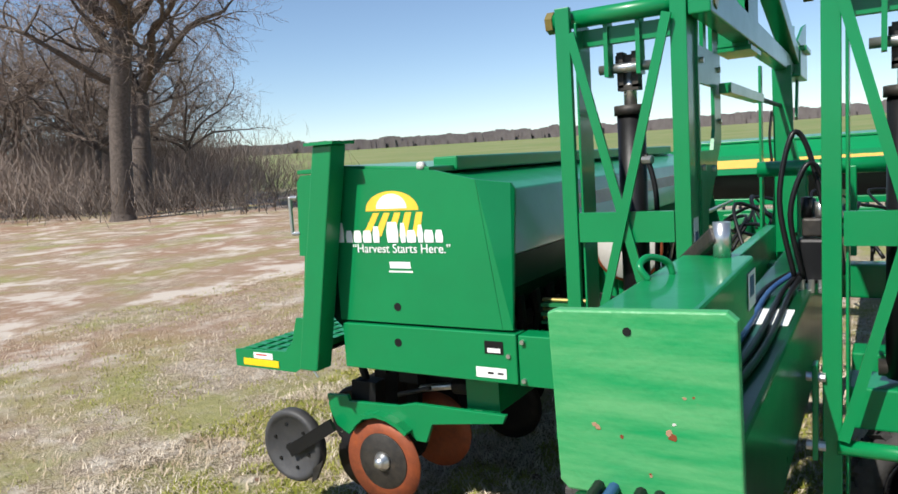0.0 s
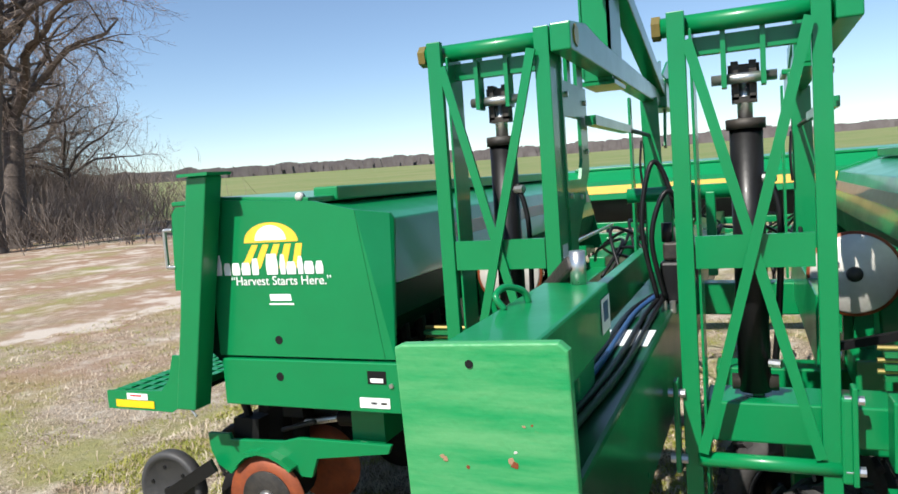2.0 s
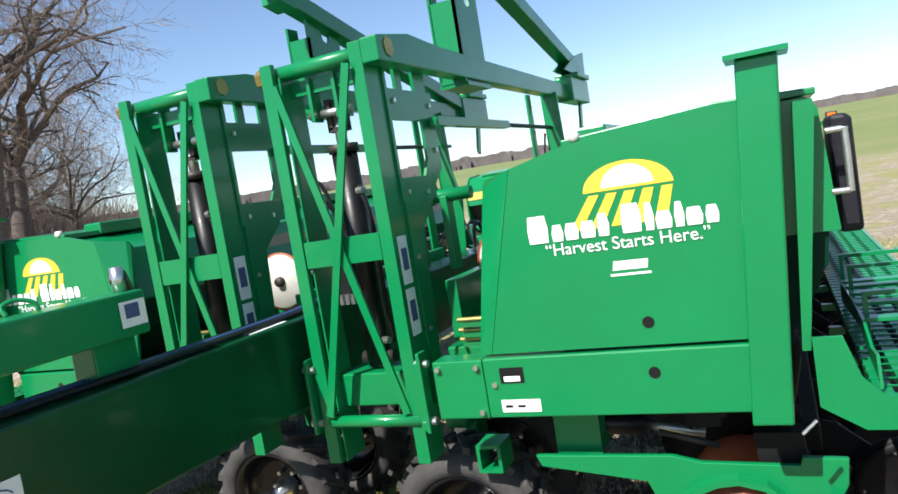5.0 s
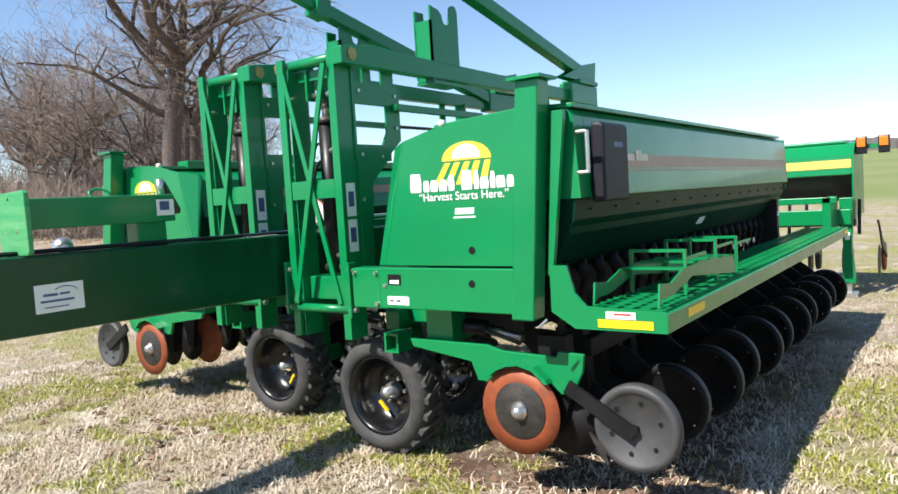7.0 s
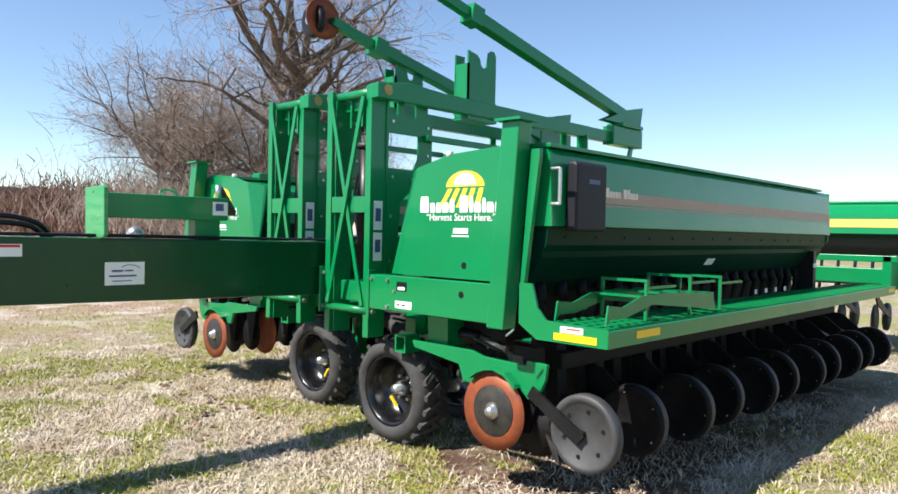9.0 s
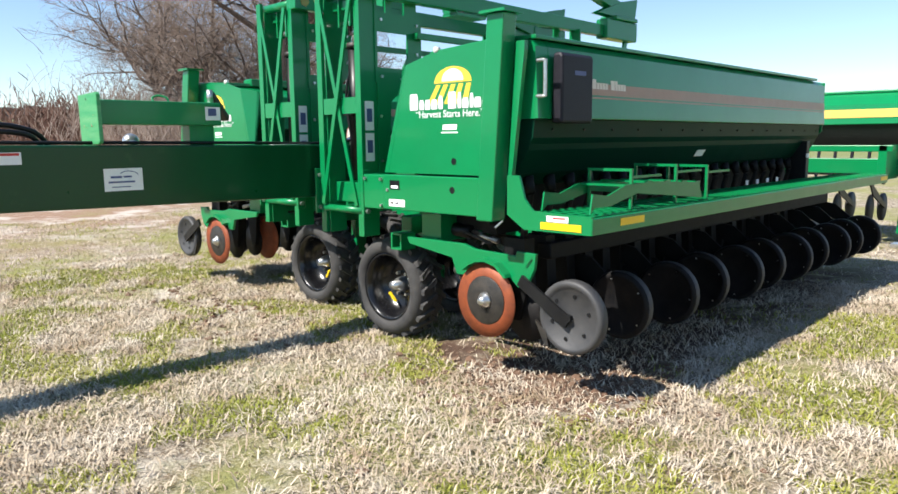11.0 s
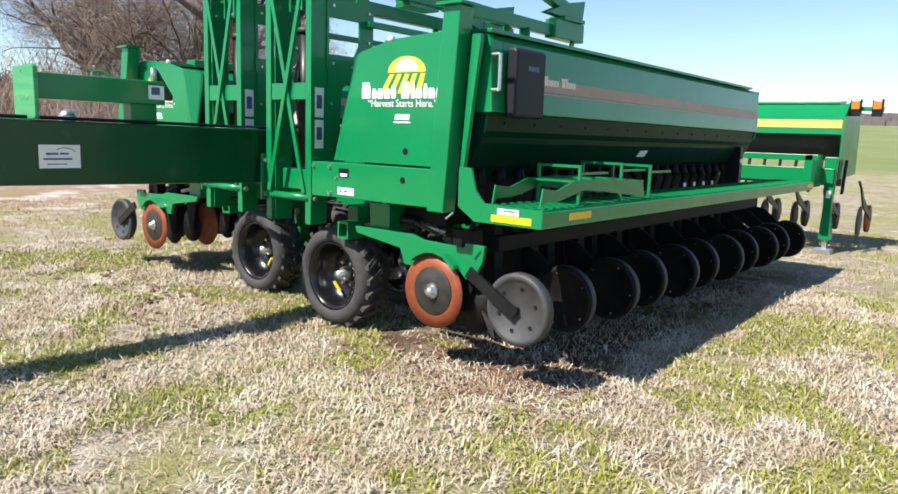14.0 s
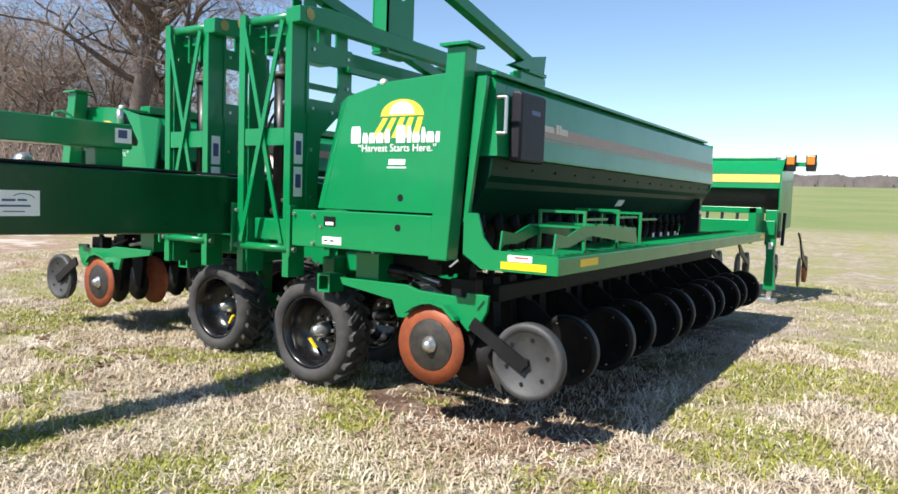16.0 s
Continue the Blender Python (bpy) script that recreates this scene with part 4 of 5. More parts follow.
    P("stop_arm", made(bm_bar, (-0.92, 3.56, 2.45), (-0.92, 3.44, 2.12), 0.06, 0.02, (1, 0, 0)), GREEN, arm)
    (hy, hz), (cy, cz), (ty, tz) = hinge, collar, tip
    m = P("marker_arm", made(bm_bar, (-0.92, hy, hz), (-0.92, cy, cz), 0.10, 0.10, (1, 0, 0)), GREEN, label="slim green marker arm folded forward", bevel=0.006)
    P("arm_collar", made(bm_bar, (-0.92, cy + 0.10, cz - 0.02), (-0.92, cy - 0.03, cz + 0.005), 0.14, 0.13, (1, 0, 0)), GREEN, m)
    P("arm_tip", made(bm_bar, (-0.92, cy, cz), (-0.92, ty, tz), 0.07, 0.07, (1, 0, 0)), GREEN, m)
    bm = bmesh.new()
    bm_lathe(bm, (-0.96, ty - 0.10, tz), [(0.0, 0.0001), (0.03, 0.09), (0.05, 0.165), (0.055, 0.165), (0.04, 0.09), (0.012, 0.0001)], "x", 36)
    P("marker_disc", bm, RUST, m, "rusty dished marker disc")
    P("depth_band", made(bm_lathe, (-1.0, ty - 0.11, tz - 0.005), [(-0.05, 0.0001), (-0.05, 0.115), (-0.04, 0.135), (0.0, 0.14), (0.01, 0.0001)], "y", 30), BLACK, m, "black depth wheel beside the disc")
    P("disc_hub", rod((-1.0, ty - 0.18, tz - 0.005), (-1.0, ty - 0.10, tz - 0.005), 0.04, 12), STEEL, m)
    P("disc_axle", rod((-1.03, ty - 0.08, tz), (-0.92, ty, tz), 0.03, 10), BLACK, m)


right = wing("right")
tower(0.0, -0.03, 0.04, right, (3.5, 2.66), (1.03, 3.18), (0.36, 3.32))
left = wing("left")
tower(-0.95, 0.06, 0.08, left, (3.4, 2.45), (0.78, 3.01), (0.33, 3.12))


# ---- tongue ----
def tongue():
    root = thing("drill_tongue", (-1.77, -1.0, 0.0), "long green drawbar beam, darkened for its shaded flank, with hoses along its top", "drawbar")
    shifted = lambda p: Vector((p[0] + 0.075, p[1] - 0.03, p[2] + 0.015))
    P = lambda name, bm, mat, parent=root, label="", bevel=0.0: part(name, bm, mat, parent, label, bevel, shifted)
    P("beam", prism([(-4.6, 1.45), (-4.6, 1.09), (1.2, 0.985), (7.3, 0.985), (7.3, 1.38), (1.2, 1.395)], "x", -1.86, -1.64), BEAM_SHADE_GREEN, label="rectangular steel beam", bevel=0.012)
    st = P("beam_sticker", boxes(((-1.638, -1.46, 1.135), (-1.6365, -1.22, 1.275))), WHITE, label="white dealer sticker")
    for y0, y1, z0, z1 in ((-1.435, -1.27, 1.185, 1.196), (-1.415, -1.30, 1.157, 1.163), (-1.42, -1.35, 1.215, 1.228), (-1.34, -1.29, 1.217, 1.228)):
        P("sticker_bar", boxes(((-1.6362, y0, z0), (-1.6354, y1, z1))), BLUEGREY, st)
    P("sticker_arc", made(bm_tube, [(-1.636, -1.36, 1.245), (-1.636, -1.32, 1.258), (-1.636, -1.27, 1.250), (-1.636, -1.25, 1.235)], 0.0025, 6), BLUEGREY, st)
    fl = P("front_label", boxes(((-1.638, -2.19, 1.315), (-1.6365, -1.905, 1.385))), WHITE, label="white label with a red heading")
    P("label_heading", boxes(((-1.6362, -2.18, 1.366), (-1.6355, -1.915, 1.381))), RED, fl)
    P("lower_label", boxes(((-1.638, -2.25, 1.27), (-1.6365, -2.03, 1.312))), WHITE, fl)
    cy = P("hitch_cylinder", rod((-1.75, -2.75, 1.48), (-1.75, -2.20, 1.475), 0.045, 16), STEEL, label="bright steel hydraulic cylinder on the beam")
    P("gland", rod((-1.75, -2.22, 1.475), (-1.75, -2.14, 1.474), 0.055, 14), GALV, cy)
    P("mount", boxes(((-1.80, -2.20, 1.415), (-1.70, -2.05, 1.44))), GALV, cy, bevel=0.006)
    P("top_label", boxes(((-1.86, -0.14, 1.4085), (-1.66, 0.10, 1.410))), WHITE, label="white top sticker")
    for k, (x, m) in enumerate(((-1.80, BLACK), (-1.775, BLUE), (-1.73, BLACK), (-1.70, BLACK))):
        P("hose", made(bm_tube, [(x, -4.4, 1.47), (x + 0.02, -2.4, 1.445), (x - 0.02, -1.3, 1.434), (x + 0.015, -0.5, 1.426), (x, 0.35, 1.418), (x * 0.5 - 0.82, 0.56, 1.46)], 0.0105), m, label="hydraulic hose along the beam")
    # rest arm with scraped pad
    on_pad = lambda name, bm, mat, parent, label="", bevel=0.0: part(name, bm, mat, parent, label, bevel, lambda p: shifted(p) + Vector((0.03, 0, 0)))
    arm = P("rest_arm", boxes(((-1.87, -1.46, 1.545), (-1.69, -0.62, 1.70))), GREEN, label="short box arm above the beam", bevel=0.008)
    on_pad("rest_pad", made(bm_prism, [(-1.925, 1.725), (-1.91, 1.73), (-1.64, 1.738), (-1.625, 1.725), (-1.62, 1.44), (-1.64, 1.425), (-1.90, 1.42), (-1.915, 1.435)], "y", -1.485, -1.46), PAD, arm, "scraped light green plate with rust chips", bevel=0.004)
    rnd = random.Random(8)
    for cx, cz, n, w in ((-1.727, 1.532, 3, 0.012), (-1.83, 1.53, 4, 0.010), (-1.70, 1.60, 2, 0.006), (-1.76, 1.47, 2, 0.005)):
        for k in range(n):
            x, z, r = cx + rnd.gauss(0, w * 1.4), cz + rnd.gauss(0, w * 0.8), w * rnd.uniform(0.25, 0.6)
            chip = [(x + r * rnd.uniform(0.5, 1.3) * math.cos(a), z + r * rnd.uniform(0.5, 1.1) * math.sin(a)) for a in [i * math.tau / 7 for i in range(7)]]
            on_pad("paint_chip", prism(chip, "y", -1.4858 - 0.00015 * k, -1.4852), GALV if cx == -1.727 and k == 0 else TAN if k % 2 else RUST, arm)
    on_pad("pad_hole", rod((-1.79, -1.487, 1.70), (-1.79, -1.48, 1.70), 0.007, 12), BLACK, arm)
    P("arm_upright", boxes(((-1.84, -0.84, 1.38), (-1.73, -0.66, 1.56))), GREEN, arm, bevel=0.006)
    P("arm_label", boxes(((-1.688, -0.74, 1.58), (-1.6865, -0.63, 1.67))), WHITE, arm)
    P("arm_label_print", boxes(((-1.686, -0.72, 1.61), (-1.6852, -0.66, 1.66))), BLUEGREY, arm)
    P("latch_pin", rod((-1.76, -0.66, 1.70), (-1.76, -0.66, 1.79), 0.022, 12), STEEL, arm)
    P("latch_lever", made(bm_bar, (-1.76, -0.66, 1.76), (-1.94, -0.45, 1.60), 0.06, 0.045, (0, 0, 1)), DARKSTEEL, arm, bevel=0.01)
    P("latch_loop", made(bm_tube, [(-1.85, -1.02, 1.70), (-1.87, -1.02, 1.73), (-1.86, -0.98, 1.745), (-1.83, -0.94, 1.73), (-1.82, -0.93, 1.70)], 0.008), GREEN, arm)
    P("hitch_ball", made(bm_lathe, (-1.95, -1.15, 1.44), [(0.055 * math.cos(k * math.pi / 10), max(0.0001, 0.055 * math.sin(k * math.pi / 10))) for k in range(11)], "z", 20), STEEL, label="pale round cap on the beam")
    P("front_hose_loop", made(bm_tube, [(-1.75, -2.4, 1.44), (-1.72, -2.1, 1.50), (-1.74, -1.85, 1.49), (-1.78, -1.75, 1.42)], 0.016), BLACK)
    P("front_hose_loop", made(bm_tube, [(-1.80, -2.4, 1.44), (-1.78, -2.05, 1.54), (-1.79, -1.80, 1.51), (-1.82, -1.70, 1.42)], 0.016), BLACK)
    # fold cylinder post and valve block
    P("hinge_post", boxes(((-1.79, 1.70, 1.37), (-1.74, 1.80, 1.84))), GREEN, bevel=0.006)
    P("hinge_post", boxes(((-1.56, 1.70, 1.37), (-1.51, 1.80, 1.84))), GREEN, bevel=0.006)
    P("hinge_tube", rod((-1.99, 1.76, 1.84), (-1.36, 1.76, 1.84), 0.042, 18), GREEN, label="round green hinge tube")
    P("hinge_collar", rod((-1.66, 1.76, 1.84), (-1.62, 1.76, 1.84), 0.055, 18), GREEN)
    v = P("valve_block", boxes(((-1.69, 0.55, 1.42), (-1.58, 0.66, 1.60))), BLACK, label="black hydraulic valve block", bevel=0.014)
    P("valve_top", boxes(((-1.675, 0.56, 1.605), (-1.60, 0.65, 1.68))), DARKSTEEL, v, bevel=0.01)
    P("solenoid", rod((-1.66, 0.60, 1.68), (-1.66, 0.60, 1.76), 0.022, 12), BLACK, v)
    P("solenoid", rod((-1.61, 0.60, 1.68), (-1.61, 0.60, 1.74), 0.022, 12), STEEL, v)
    for k in range(5):
        P("fitting", rod((-1.71 + 0.035 * k, 0.53, 1.39), (-1.71 + 0.035 * k, 0.53, 1.44), 0.013, 8), STEEL, v)
    P("hose_loop", made(bm_tube, [(-1.70, 0.53, 1.45), (-1.75, 0.52, 1.75), (-1.71, 0.55, 2.0), (-1.66, 0.58, 1.97), (-1.60, 0.58, 1.72), (-1.57, 0.56, 1.45)], 0.0105), BLACK, v)
    P("hose_loop", made(bm_tube, [(-1.67, 0.53, 1.45), (-1.71, 0.50, 1.70), (-1.66, 0.52, 1.88), (-1.61, 0.55, 1.86), (-1.56, 0.60, 1.66), (-1.53, 0.62, 1.45)], 0.0105), BLACK, v)
    for a, b in (((-2.9, 5.9, 1.0), (-0.4, 6.1, 1.22)), ((-2.5, 2.2, 1.05), (-1.905, 2.34, 1.25)), ((-1.635, 2.2, 1.05), (-0.9, 2.34, 1.25)), ((-2.75, 4.2, 1.0), (-2.6, 5.895, 1.2)), ((-0.72, 4.2, 1.0), (-0.57, 5.895, 1.2))):
        P("cross_frame", boxes((a, b)), GREEN, label="green cross frame tube", bevel=0.01)
    rnd = random.Random(4)
    for k in range(22):
        x0, y0 = rnd.uniform(-2.4, -0.9), rnd.uniform(2.0, 5.6)
        P("frame_hose", made(bm_tube, [(x0, y0, 1.24), (x0 + rnd.uniform(-0.2, 0.2), y0 + 0.3, 1.40 + rnd.uniform(0, 0.2)), (x0 + rnd.uniform(-0.3, 0.3), y0 + 0.6, 1.38), (x0 + rnd.uniform(-0.3, 0.3), y0 + 1.0, 1.24)], 0.013, 6), BLACK)



tongue()


# ---- centre drill ----
def centre():
    root = thing("centre_drill", (-1.3, 8.2, 0.0), "green centre drill section with a gold stripe, standing behind the wings", "grain drill")
    P = lambda name, bm, mat, parent=root, label="", bevel=0.0: part(name, bm, mat, parent, label, bevel)
    x0, x1 = -3.80, 0.86
    P("hopper_top", prism([(7.72, 1.60), (7.75, 1.86), (7.95, 2.02), (8.35, 2.05), (8.75, 1.95), (8.75, 1.60)], "x", x0, x1), GREEN, label="green hopper with a gold stripe", bevel=0.01)
    P("hopper_bottom", prism([(7.74, 1.598), (7.95, 1.25), (8.5, 1.25), (8.74, 1.598)], "x", x0 + 0.02, x1 - 0.02), BLACK)
    P("stripe", prism([(7.728, 1.69), (7.742, 1.80), (7.738, 1.80), (7.724, 1.69)], "x", x0 + 0.01, x1 - 0.01), GOLDSTRIPE, label="gold side stripe")
    P("lid", prism([(7.93, 2.022), (8.35, 2.055), (8.35, 2.085), (7.93, 2.055)], "x", x0 + 0.2, x1 - 0.1), GREEN, bevel=0.006)
    P("end_plate", prism([(7.70, 1.0), (7.70, 1.60), (7.74, 1.87), (7.95, 2.04), (8.35, 2.07), (8.78, 1.96), (8.80, 1.05)], "x", x1, x1 + 0.02), GREEN)
    P("end_plate", prism([(7.70, 1.0), (7.70, 1.60), (7.74, 1.87), (7.95, 2.04), (8.35, 2.07), (8.78, 1.96), (8.80, 1.05)], "x", x0 - 0.02, x0), GREEN)
    P("frame_bar", boxes(((x0, 7.5, 0.95), (x1, 7.65, 1.15)), ((x0 + 0.2, 7.0, 1.25), (x1 - 0.1, 7.12, 1.33)), ((0.6, 7.0, 0.9), (0.7, 7.6, 1.33)), ((-3.4, 7.0, 0.9), (-3.3, 7.6, 1.33))), GREEN, bevel=0.008)
    leg = P("parking_leg", prism([(0.72, 1.30), (0.88, 1.30), (0.86, 0.62), (0.90, 0.18), (0.74, 0.18), (0.76, 0.62)], "y", 7.55, 7.67), GREEN, label="green jack leg", bevel=0.008)
    P("foot", boxes(((0.70, 7.48, 0.0), (0.92, 7.72, 0.05)), ((0.79, 7.58, 0.05), (0.85, 7.64, 0.2))), STEEL, leg)
    P("panel_labels", boxes(((0.785, 7.545, 0.75), (0.84, 7.549, 0.85))), WHITE, leg)
    for x in (0.95, 1.21):
        lamp = P("warning_lamp", boxes(((x - 0.065, 7.92, 1.86), (x + 0.065, 8.02, 2.09))), BLACK, label="amber warning lamp", bevel=0.012)
        P("lens", boxes(((x - 0.05, 7.905, 1.95), (x + 0.05, 7.92, 2.075))), AMBER, lamp, bevel=0.008)
    P("lamp_bar", boxes(((0.86, 8.02, 1.93), (1.28, 8.05, 1.99))), GREEN)
    rnd = random.Random(3)
    for k in range(12):
        x = x0 + 0.3 + k * 0.42
        P("disc_blade", made(bm_lathe, (x, 8.1, 0.42), [(-0.003, 0.0001), (-0.003, 0.22), (0.003, 0.22), (0.003, 0.0001)], "x", 28), DARKSTEEL)
        P("press_wheel", made(bm_lathe, (x, 8.75, 0.42), [(-0.02, 0.0001), (-0.02, 0.2), (0.02, 0.2), (0.02, 0.0001)], "x", 28), RUST if k % 4 == 3 else PRESS)
        P("row_arm", prism([(7.6, 1.0), (7.7, 1.0), (8.1, 0.62), (8.75, 0.40), (8.75, 0.46), (8.1, 0.75)], "x", x + 0.02, x + 0.04), BLACK)
    P("press_gang", boxes(((x0, 8.0, 0.9), (x1, 8.12, 1.0))), BLACK)
    for k in range(22):
        x = x0 + 0.2 + k * 0.215
        P("seed_tube", made(bm_rod, (x, 7.95, 1.26), (x, 7.85, 0.8), 0.022, 8), CASE)


centre()


# ---- distance ----
def tree(base, high, seed, spread_, label, thick=0.3, levels=5, trunk=0.25, coarse=1.0):
    """A bare winter tree: tapered trunk, forking limbs and a haze of fine twigs."""
    rnd = random.Random(seed)
    root = thing("tree", base, label, "tree", "bare trees")
    wood, fine = bmesh.new(), []
    fverts, ffaces = [], []

    def limb(p, d, length, r, level):
        steps = 4
        q = p.copy()
        sides = 9 if level == 0 else 6 if level < 3 else 4
        for s in range(steps):
            r1 = r * (1 - 0.42 * (s + 1) / steps)
            d = (d + Vector((rnd.gauss(0, 0.25), rnd.gauss(0, 0.25), rnd.gauss(0.03, 0.2)))).normalized()
            if level < 3:
                d.z = max(d.z, 0.02)
                d.normalize()
            e = q + d * length / steps
            if level < 4:
                bm_rod(wood, q, e, r * (1 - 0.42 * s / steps), sides, r1, False)
            else:
                o = d.orthogonal().normalized() * coarse * min(max(r, 0.0045), 0.009)
                k = len(fverts)
                fverts.extend([q - o, q + o, e + o * 0.6, e - o * 0.6])
                ffaces.append((k, k + 1, k + 2, k + 3))
            q = e
            if level < levels and s >= (2 if level == 0 else 0):
                n = rnd.choice((0, 1, 1)) if level < 3 else rnd.choice((1, 2)) if level == 3 else rnd.choice((1, 1, 2, 2))
                for _ in range(n):
                    side = Vector((rnd.gauss(0, 1), rnd.gauss(0, 1), rnd.gauss(0.05, 0.55))).normalized()
                    nd = (d * (1.0 - spread_) + side * spread_).normalized()
                    limb(q, nd, length * rnd.uniform(0.55, 0.8), r1 * rnd.uniform(0.45, 0.7), level + 1)
        if level < levels:
            limb(q, d, length * 0.7, r * 0.55, level + 1)

    foot = Vector(base) - Vector((0, 0, 0.1))
    bend = Vector((rnd.uniform(-0.12, 0.12), rnd.uniform(-0.12, 0.12), 1)).normalized()
    rise = high * trunk * rnd.uniform(0.95, 1.05)
    mid = foot + bend * rise * 0.55
    fork = mid + (bend + Vector((rnd.uniform(-0.1, 0.1), rnd.uniform(-0.1, 0.1), 0))) * rise * 0.45
    bm_rod(wood, foot, foot + bend * 0.5, thick * 1.35, 12, thick, False)
    bm_rod(wood, foot + bend * 0.5, mid, thick, 12, thick * 0.9, False)
    bm_rod(wood, mid, fork, thick * 0.9, 12, thick * 0.8, False)
    count = 6
    turn = rnd.random() * math.tau
    for k in range(count):
        a = turn + k * math.tau / (count - 1) + rnd.uniform(-0.3, 0.3)
        up = rnd.uniform(0.55, 1.1) if k < count - 1 else 3.0
        d = Vector((math.cos(a), math.sin(a), up)).normalized()
        limb(fork, d, high * (1 - trunk) * rnd.uniform(0.36, 0.46), thick * rnd.uniform(0.42, 0.62), 1)
    part("trunk", wood, BARK, root, "grey brown forking trunk and limbs")
    me = bpy.data.meshes.new("crown")
    me.from_pydata([v - Vector(base) for v in fverts], [], ffaces)
    me.materials.append(TWIG)
    ob = new("crown", me)
    ob.parent = root
    return root


def brush(name, base, size, count, mat, label, seed, long=0.7, coarse=1.0):
    """A tangle of thin upright stems."""
    rnd = random.Random(seed)
    verts, faces = [], []
    for _ in range(count):
        x, y = base[0] + rnd.gauss(0, size[0]), base[1] + rnd.gauss(0, size[1])
        z = abs(rnd.gauss(0, 0.5)) * size[2] * max(0.2, 1 - ((x - base[0]) / (2.2 * size[0])) ** 2)
        d = Vector((rnd.gauss(0, 0.5), rnd.gauss(0, 0.5), 1)).normalized()
        l = long * rnd.uniform(0.5, 1.5)
        o = d.orthogonal().normalized() * coarse * rnd.uniform(0.006, 0.016)
        p = Vector((x, y, z + base[2]))
        for s in range(3):
            q = p + d * l / 3
            k = len(verts)
            verts += [p - o, p + o, q + o * 0.8, q - o * 0.8]
            faces.append((k, k + 1, k + 2, k + 3))
            p, o = q, o * 0.8
            d = (d + Vector((rnd.gauss(0, 0.25), rnd.gauss(0, 0.25), rnd.gauss(0, 0.2)))).normalized()
    me = bpy.data.meshes.new(name)
    me.from_pydata(verts, [], faces)
    me.materials.append(mat)
    tagged(new(name, me), label, "brush", "", "stuff")


def far_woods():
    """The wooded rim of the plain: many thin bare crowns in one strip."""
    rnd = random.Random(11)
    verts, faces = [], []
    for k in range(26000):
        a = rnd.uniform(-1.75, 1.15)
        dist = rnd.uniform(480, 640)
        low = 8.0 if a < 0.05 else 5.5
        low *= 1.0 + 0.25 * noise.noise(Vector((a * 40, 0, 0)))
        x, y = math.sin(a) * dist, math.cos(a) * dist
        z, h = height(x, y) - 0.5, low * rnd.uniform(0.35, 1.0)
        w = rnd.uniform(0.8, 3.0)
        t = (math.cos(a), -math.sin(a))
        b = len(verts)
        top = rnd.uniform(0.3, 0.8)
        verts += [(x - t[0] * w, y - t[1] * w, z), (x + t[0] * w, y + t[1] * w, z), (x + t[0] * w * top, y + t[1] * w * top, z + h), (x - t[0] * w * top, y - t[1] * w * top, z + h)]
        faces.append((b, b + 1, b + 2, b + 3))
    me = bpy.data.meshes.new("far_woods")
    me.from_pydata(verts, [], faces)
    me.materials.append(FARWOOD)
    tagged(new("far_woods", me), "low band of bare woods along the horizon", "woods", "", "stuff")


def out(x, y):
    """A place at the wood's edge, given on half the scale."""
    x, y = 2.6 + (x - 2.6) * 2.0, -3.1 + (y + 3.1) * 2.0
    return (x, y, height(x, y))


BIG = ((-17.6, 10.0, 26.0, 5, 0.62, 0.40, "large bare tree with a forked trunk and open crown"), (-18.7, 11.5, 21.0, 17, 0.60, 0.34, "bare tree with a pale leaning trunk at the wood's edge"))
for x, y, high, seed, thick, trunk_share, label in BIG:
    tree(out(x, y), high, seed, 0.55, label, thick, trunk=trunk_share, coarse=1.3)
SLIM = ((-25.0, 16.5, 17.0, 12, 0.38), (-25.0, 11.5, 17.0, 21, 0.38), (-29.0, 19.5, 17.0, 33, 0.32), (-29.0, 11.4, 19.0, 41, 0.34), (-27.0, 10.4, 17.6, 61, 0.30), (-31.0, 12.6, 19.0, 67, 0.32), (-23.5, 13.5, 15.0, 44, 0.28), (-22.5, 16.5, 13.0, 52, 0.24), (-21.5, 12.0, 15.0, 71, 0.26), (-24.0, 10.2, 14.0, 75, 0.24))
for x, y, high, seed, thick in SLIM:
    tree(out(x, y), high, seed, 0.6, "slim bare tree in the thicket", thick, trunk=0.3, coarse=1.2)
brush("thicket", out(-25.0, 13.0), (5.0, 5.5, 4.6), 15000, TWIG, "grey brown thicket of bare stems", 5, 2.2, 1.4)
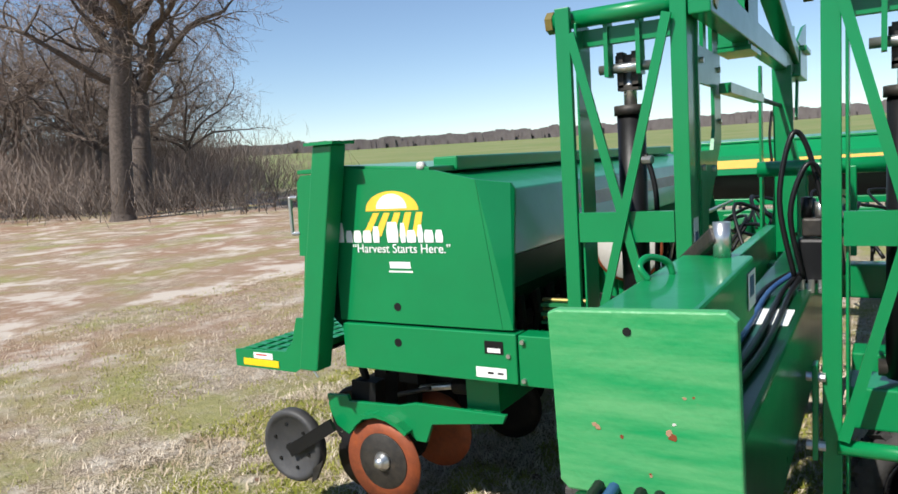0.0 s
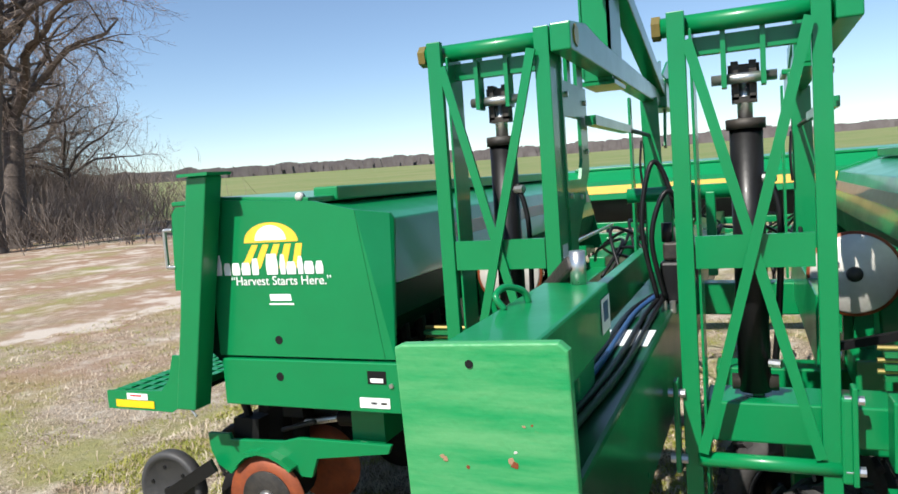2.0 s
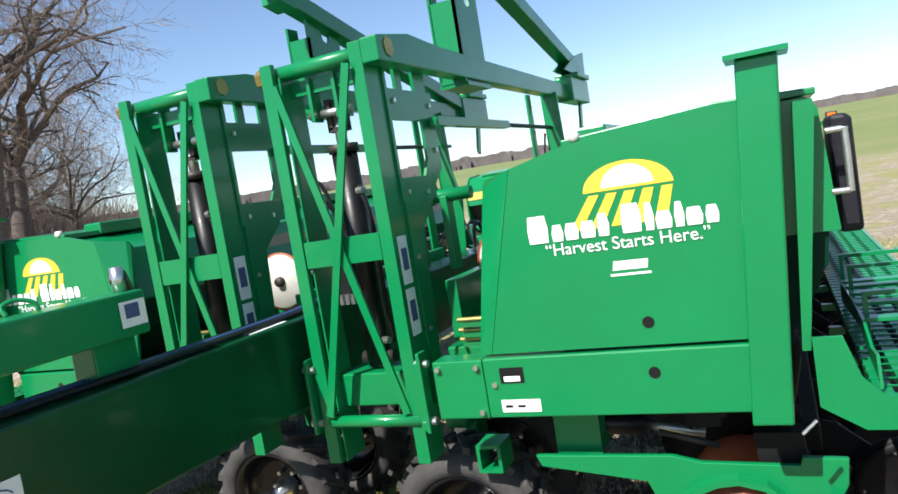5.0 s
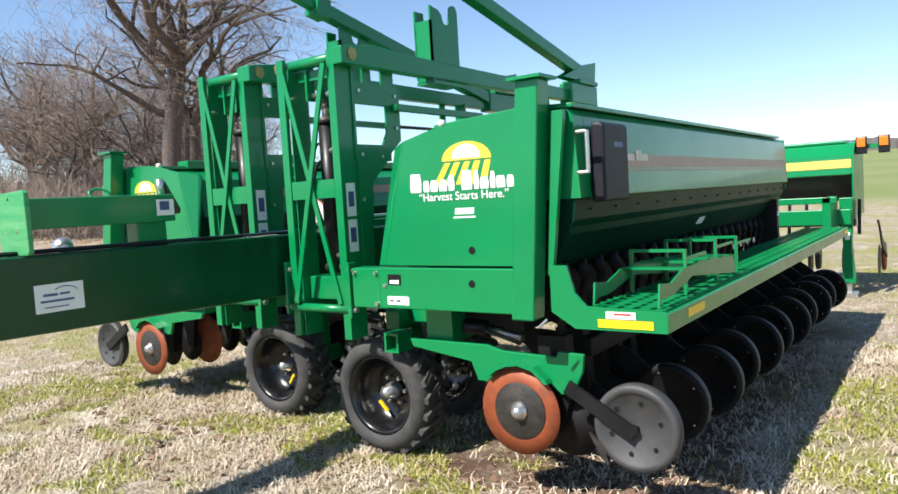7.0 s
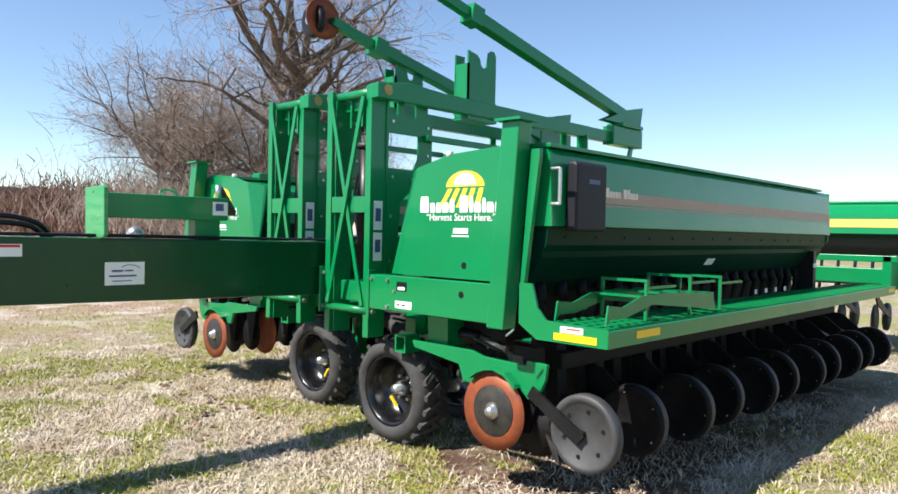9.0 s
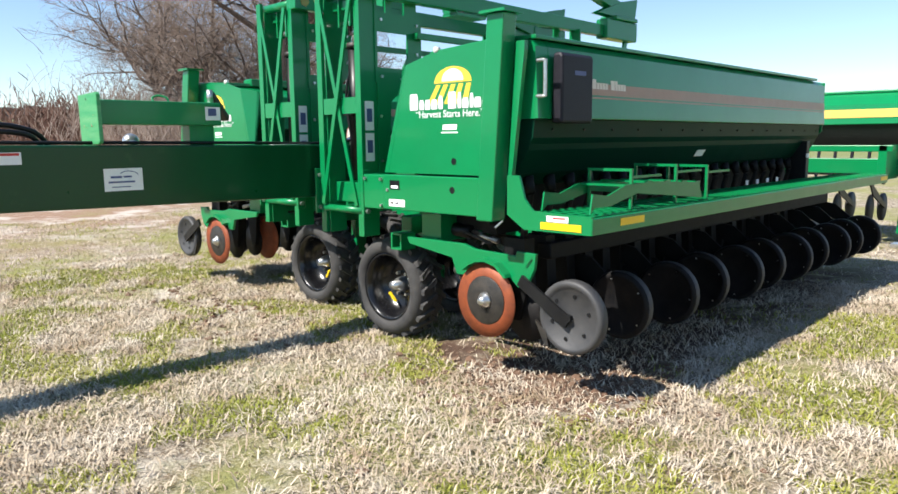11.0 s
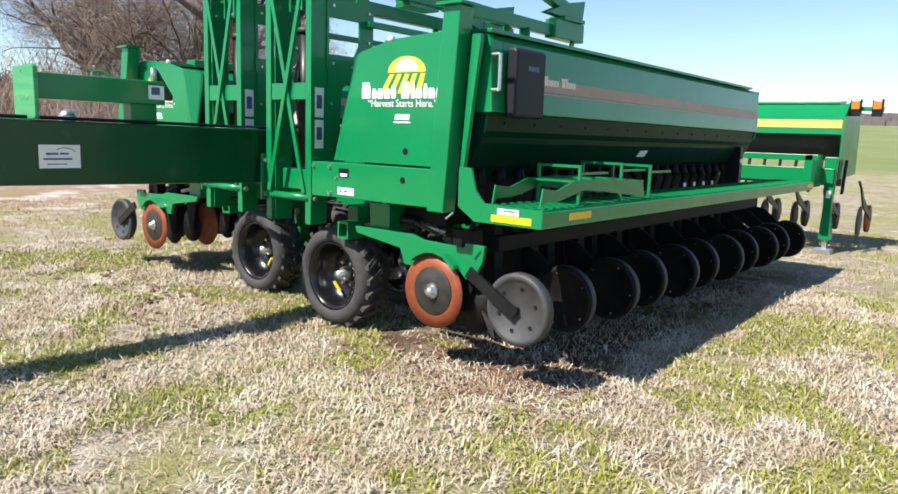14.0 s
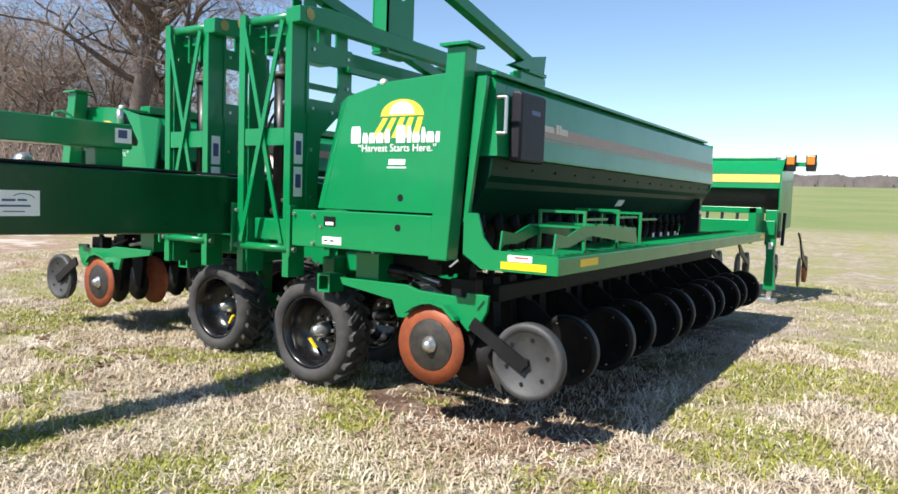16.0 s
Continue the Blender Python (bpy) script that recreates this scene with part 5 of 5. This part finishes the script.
brush("thicket", out(-26.5, 17.0), (5.0, 6.0, 4.6), 14000, TWIG, "grey brown thicket of bare stems", 6, 2.2, 1.4)
brush("russet_bushes", out(-31.0, 9.4), (4.2, 4.2, 3.2), 30000, SHRUB, "low russet bushes beside the field", 7, 0.8, 3.4)
brush("fallen_brush", out(-20.5, 11.5), (7.0, 3.2, 0.9), 2500, BARK, "heap of fallen branches at the wood's edge", 9, 1.5, 1.6)
far_woods()
def clods(name, count, label, spots, seed):
    """Loose lumps of soil, low and uneven."""
    rnd = random.Random(seed)
    bm = bmesh.new()
    for _ in range(count):
        cx, cy, sx, sy = rnd.choice(spots)
        x, y = rnd.gauss(cx, sx), rnd.gauss(cy, sy)
        r = min(abs(rnd.gauss(0.0, 0.014)), 0.03) + 0.006
        z = height(x, y)
        top = bm.verts.new((x + rnd.uniform(-0.3, 0.3) * r, y + rnd.uniform(-0.3, 0.3) * r, z + r * rnd.uniform(0.5, 1.0)))
        n = 6
        mid = [bm.verts.new((x + r * rnd.uniform(0.7, 1.2) * math.cos(k * math.tau / n), y + r * rnd.uniform(0.7, 1.2) * math.sin(k * math.tau / n), z + r * rnd.uniform(0.1, 0.5))) for k in range(n)]
        low = [bm.verts.new((v.co.x, v.co.y, z - 0.02)) for v in mid]
        for k in range(n):
            bm.faces.new((top, mid[k], mid[(k + 1) % n]))
            bm.faces.new((mid[k], low[k], low[(k + 1) % n], mid[(k + 1) % n]))
    me = bpy.data.meshes.new(name)
    bm.to_mesh(me)
    bm.free()
    me.materials.append(CLOD)
    tagged(new(name, me), label, "soil", "", "stuff")


clods("soil_clods", 1500, "loose red brown soil turned up round the wheels", [(0.55, 0.2, 0.35, 0.2), (0.9, 0.45, 0.3, 0.3), (-2.6, 0.1, 0.8, 0.4), (0.45, -0.05, 0.45, 0.22), (0.2, 2.5, 0.5, 1.5)], 14)
blades("dry_grass", STRAW, 170000, "short flattened straw coloured grass", straw_at, 0.075, 0.0034, 1.42, 1)
blades("green_grass", LEAFGREEN, 140000, "fresh green grass in loose patches", green_at, 0.046, 0.0030, 1.15, 2)
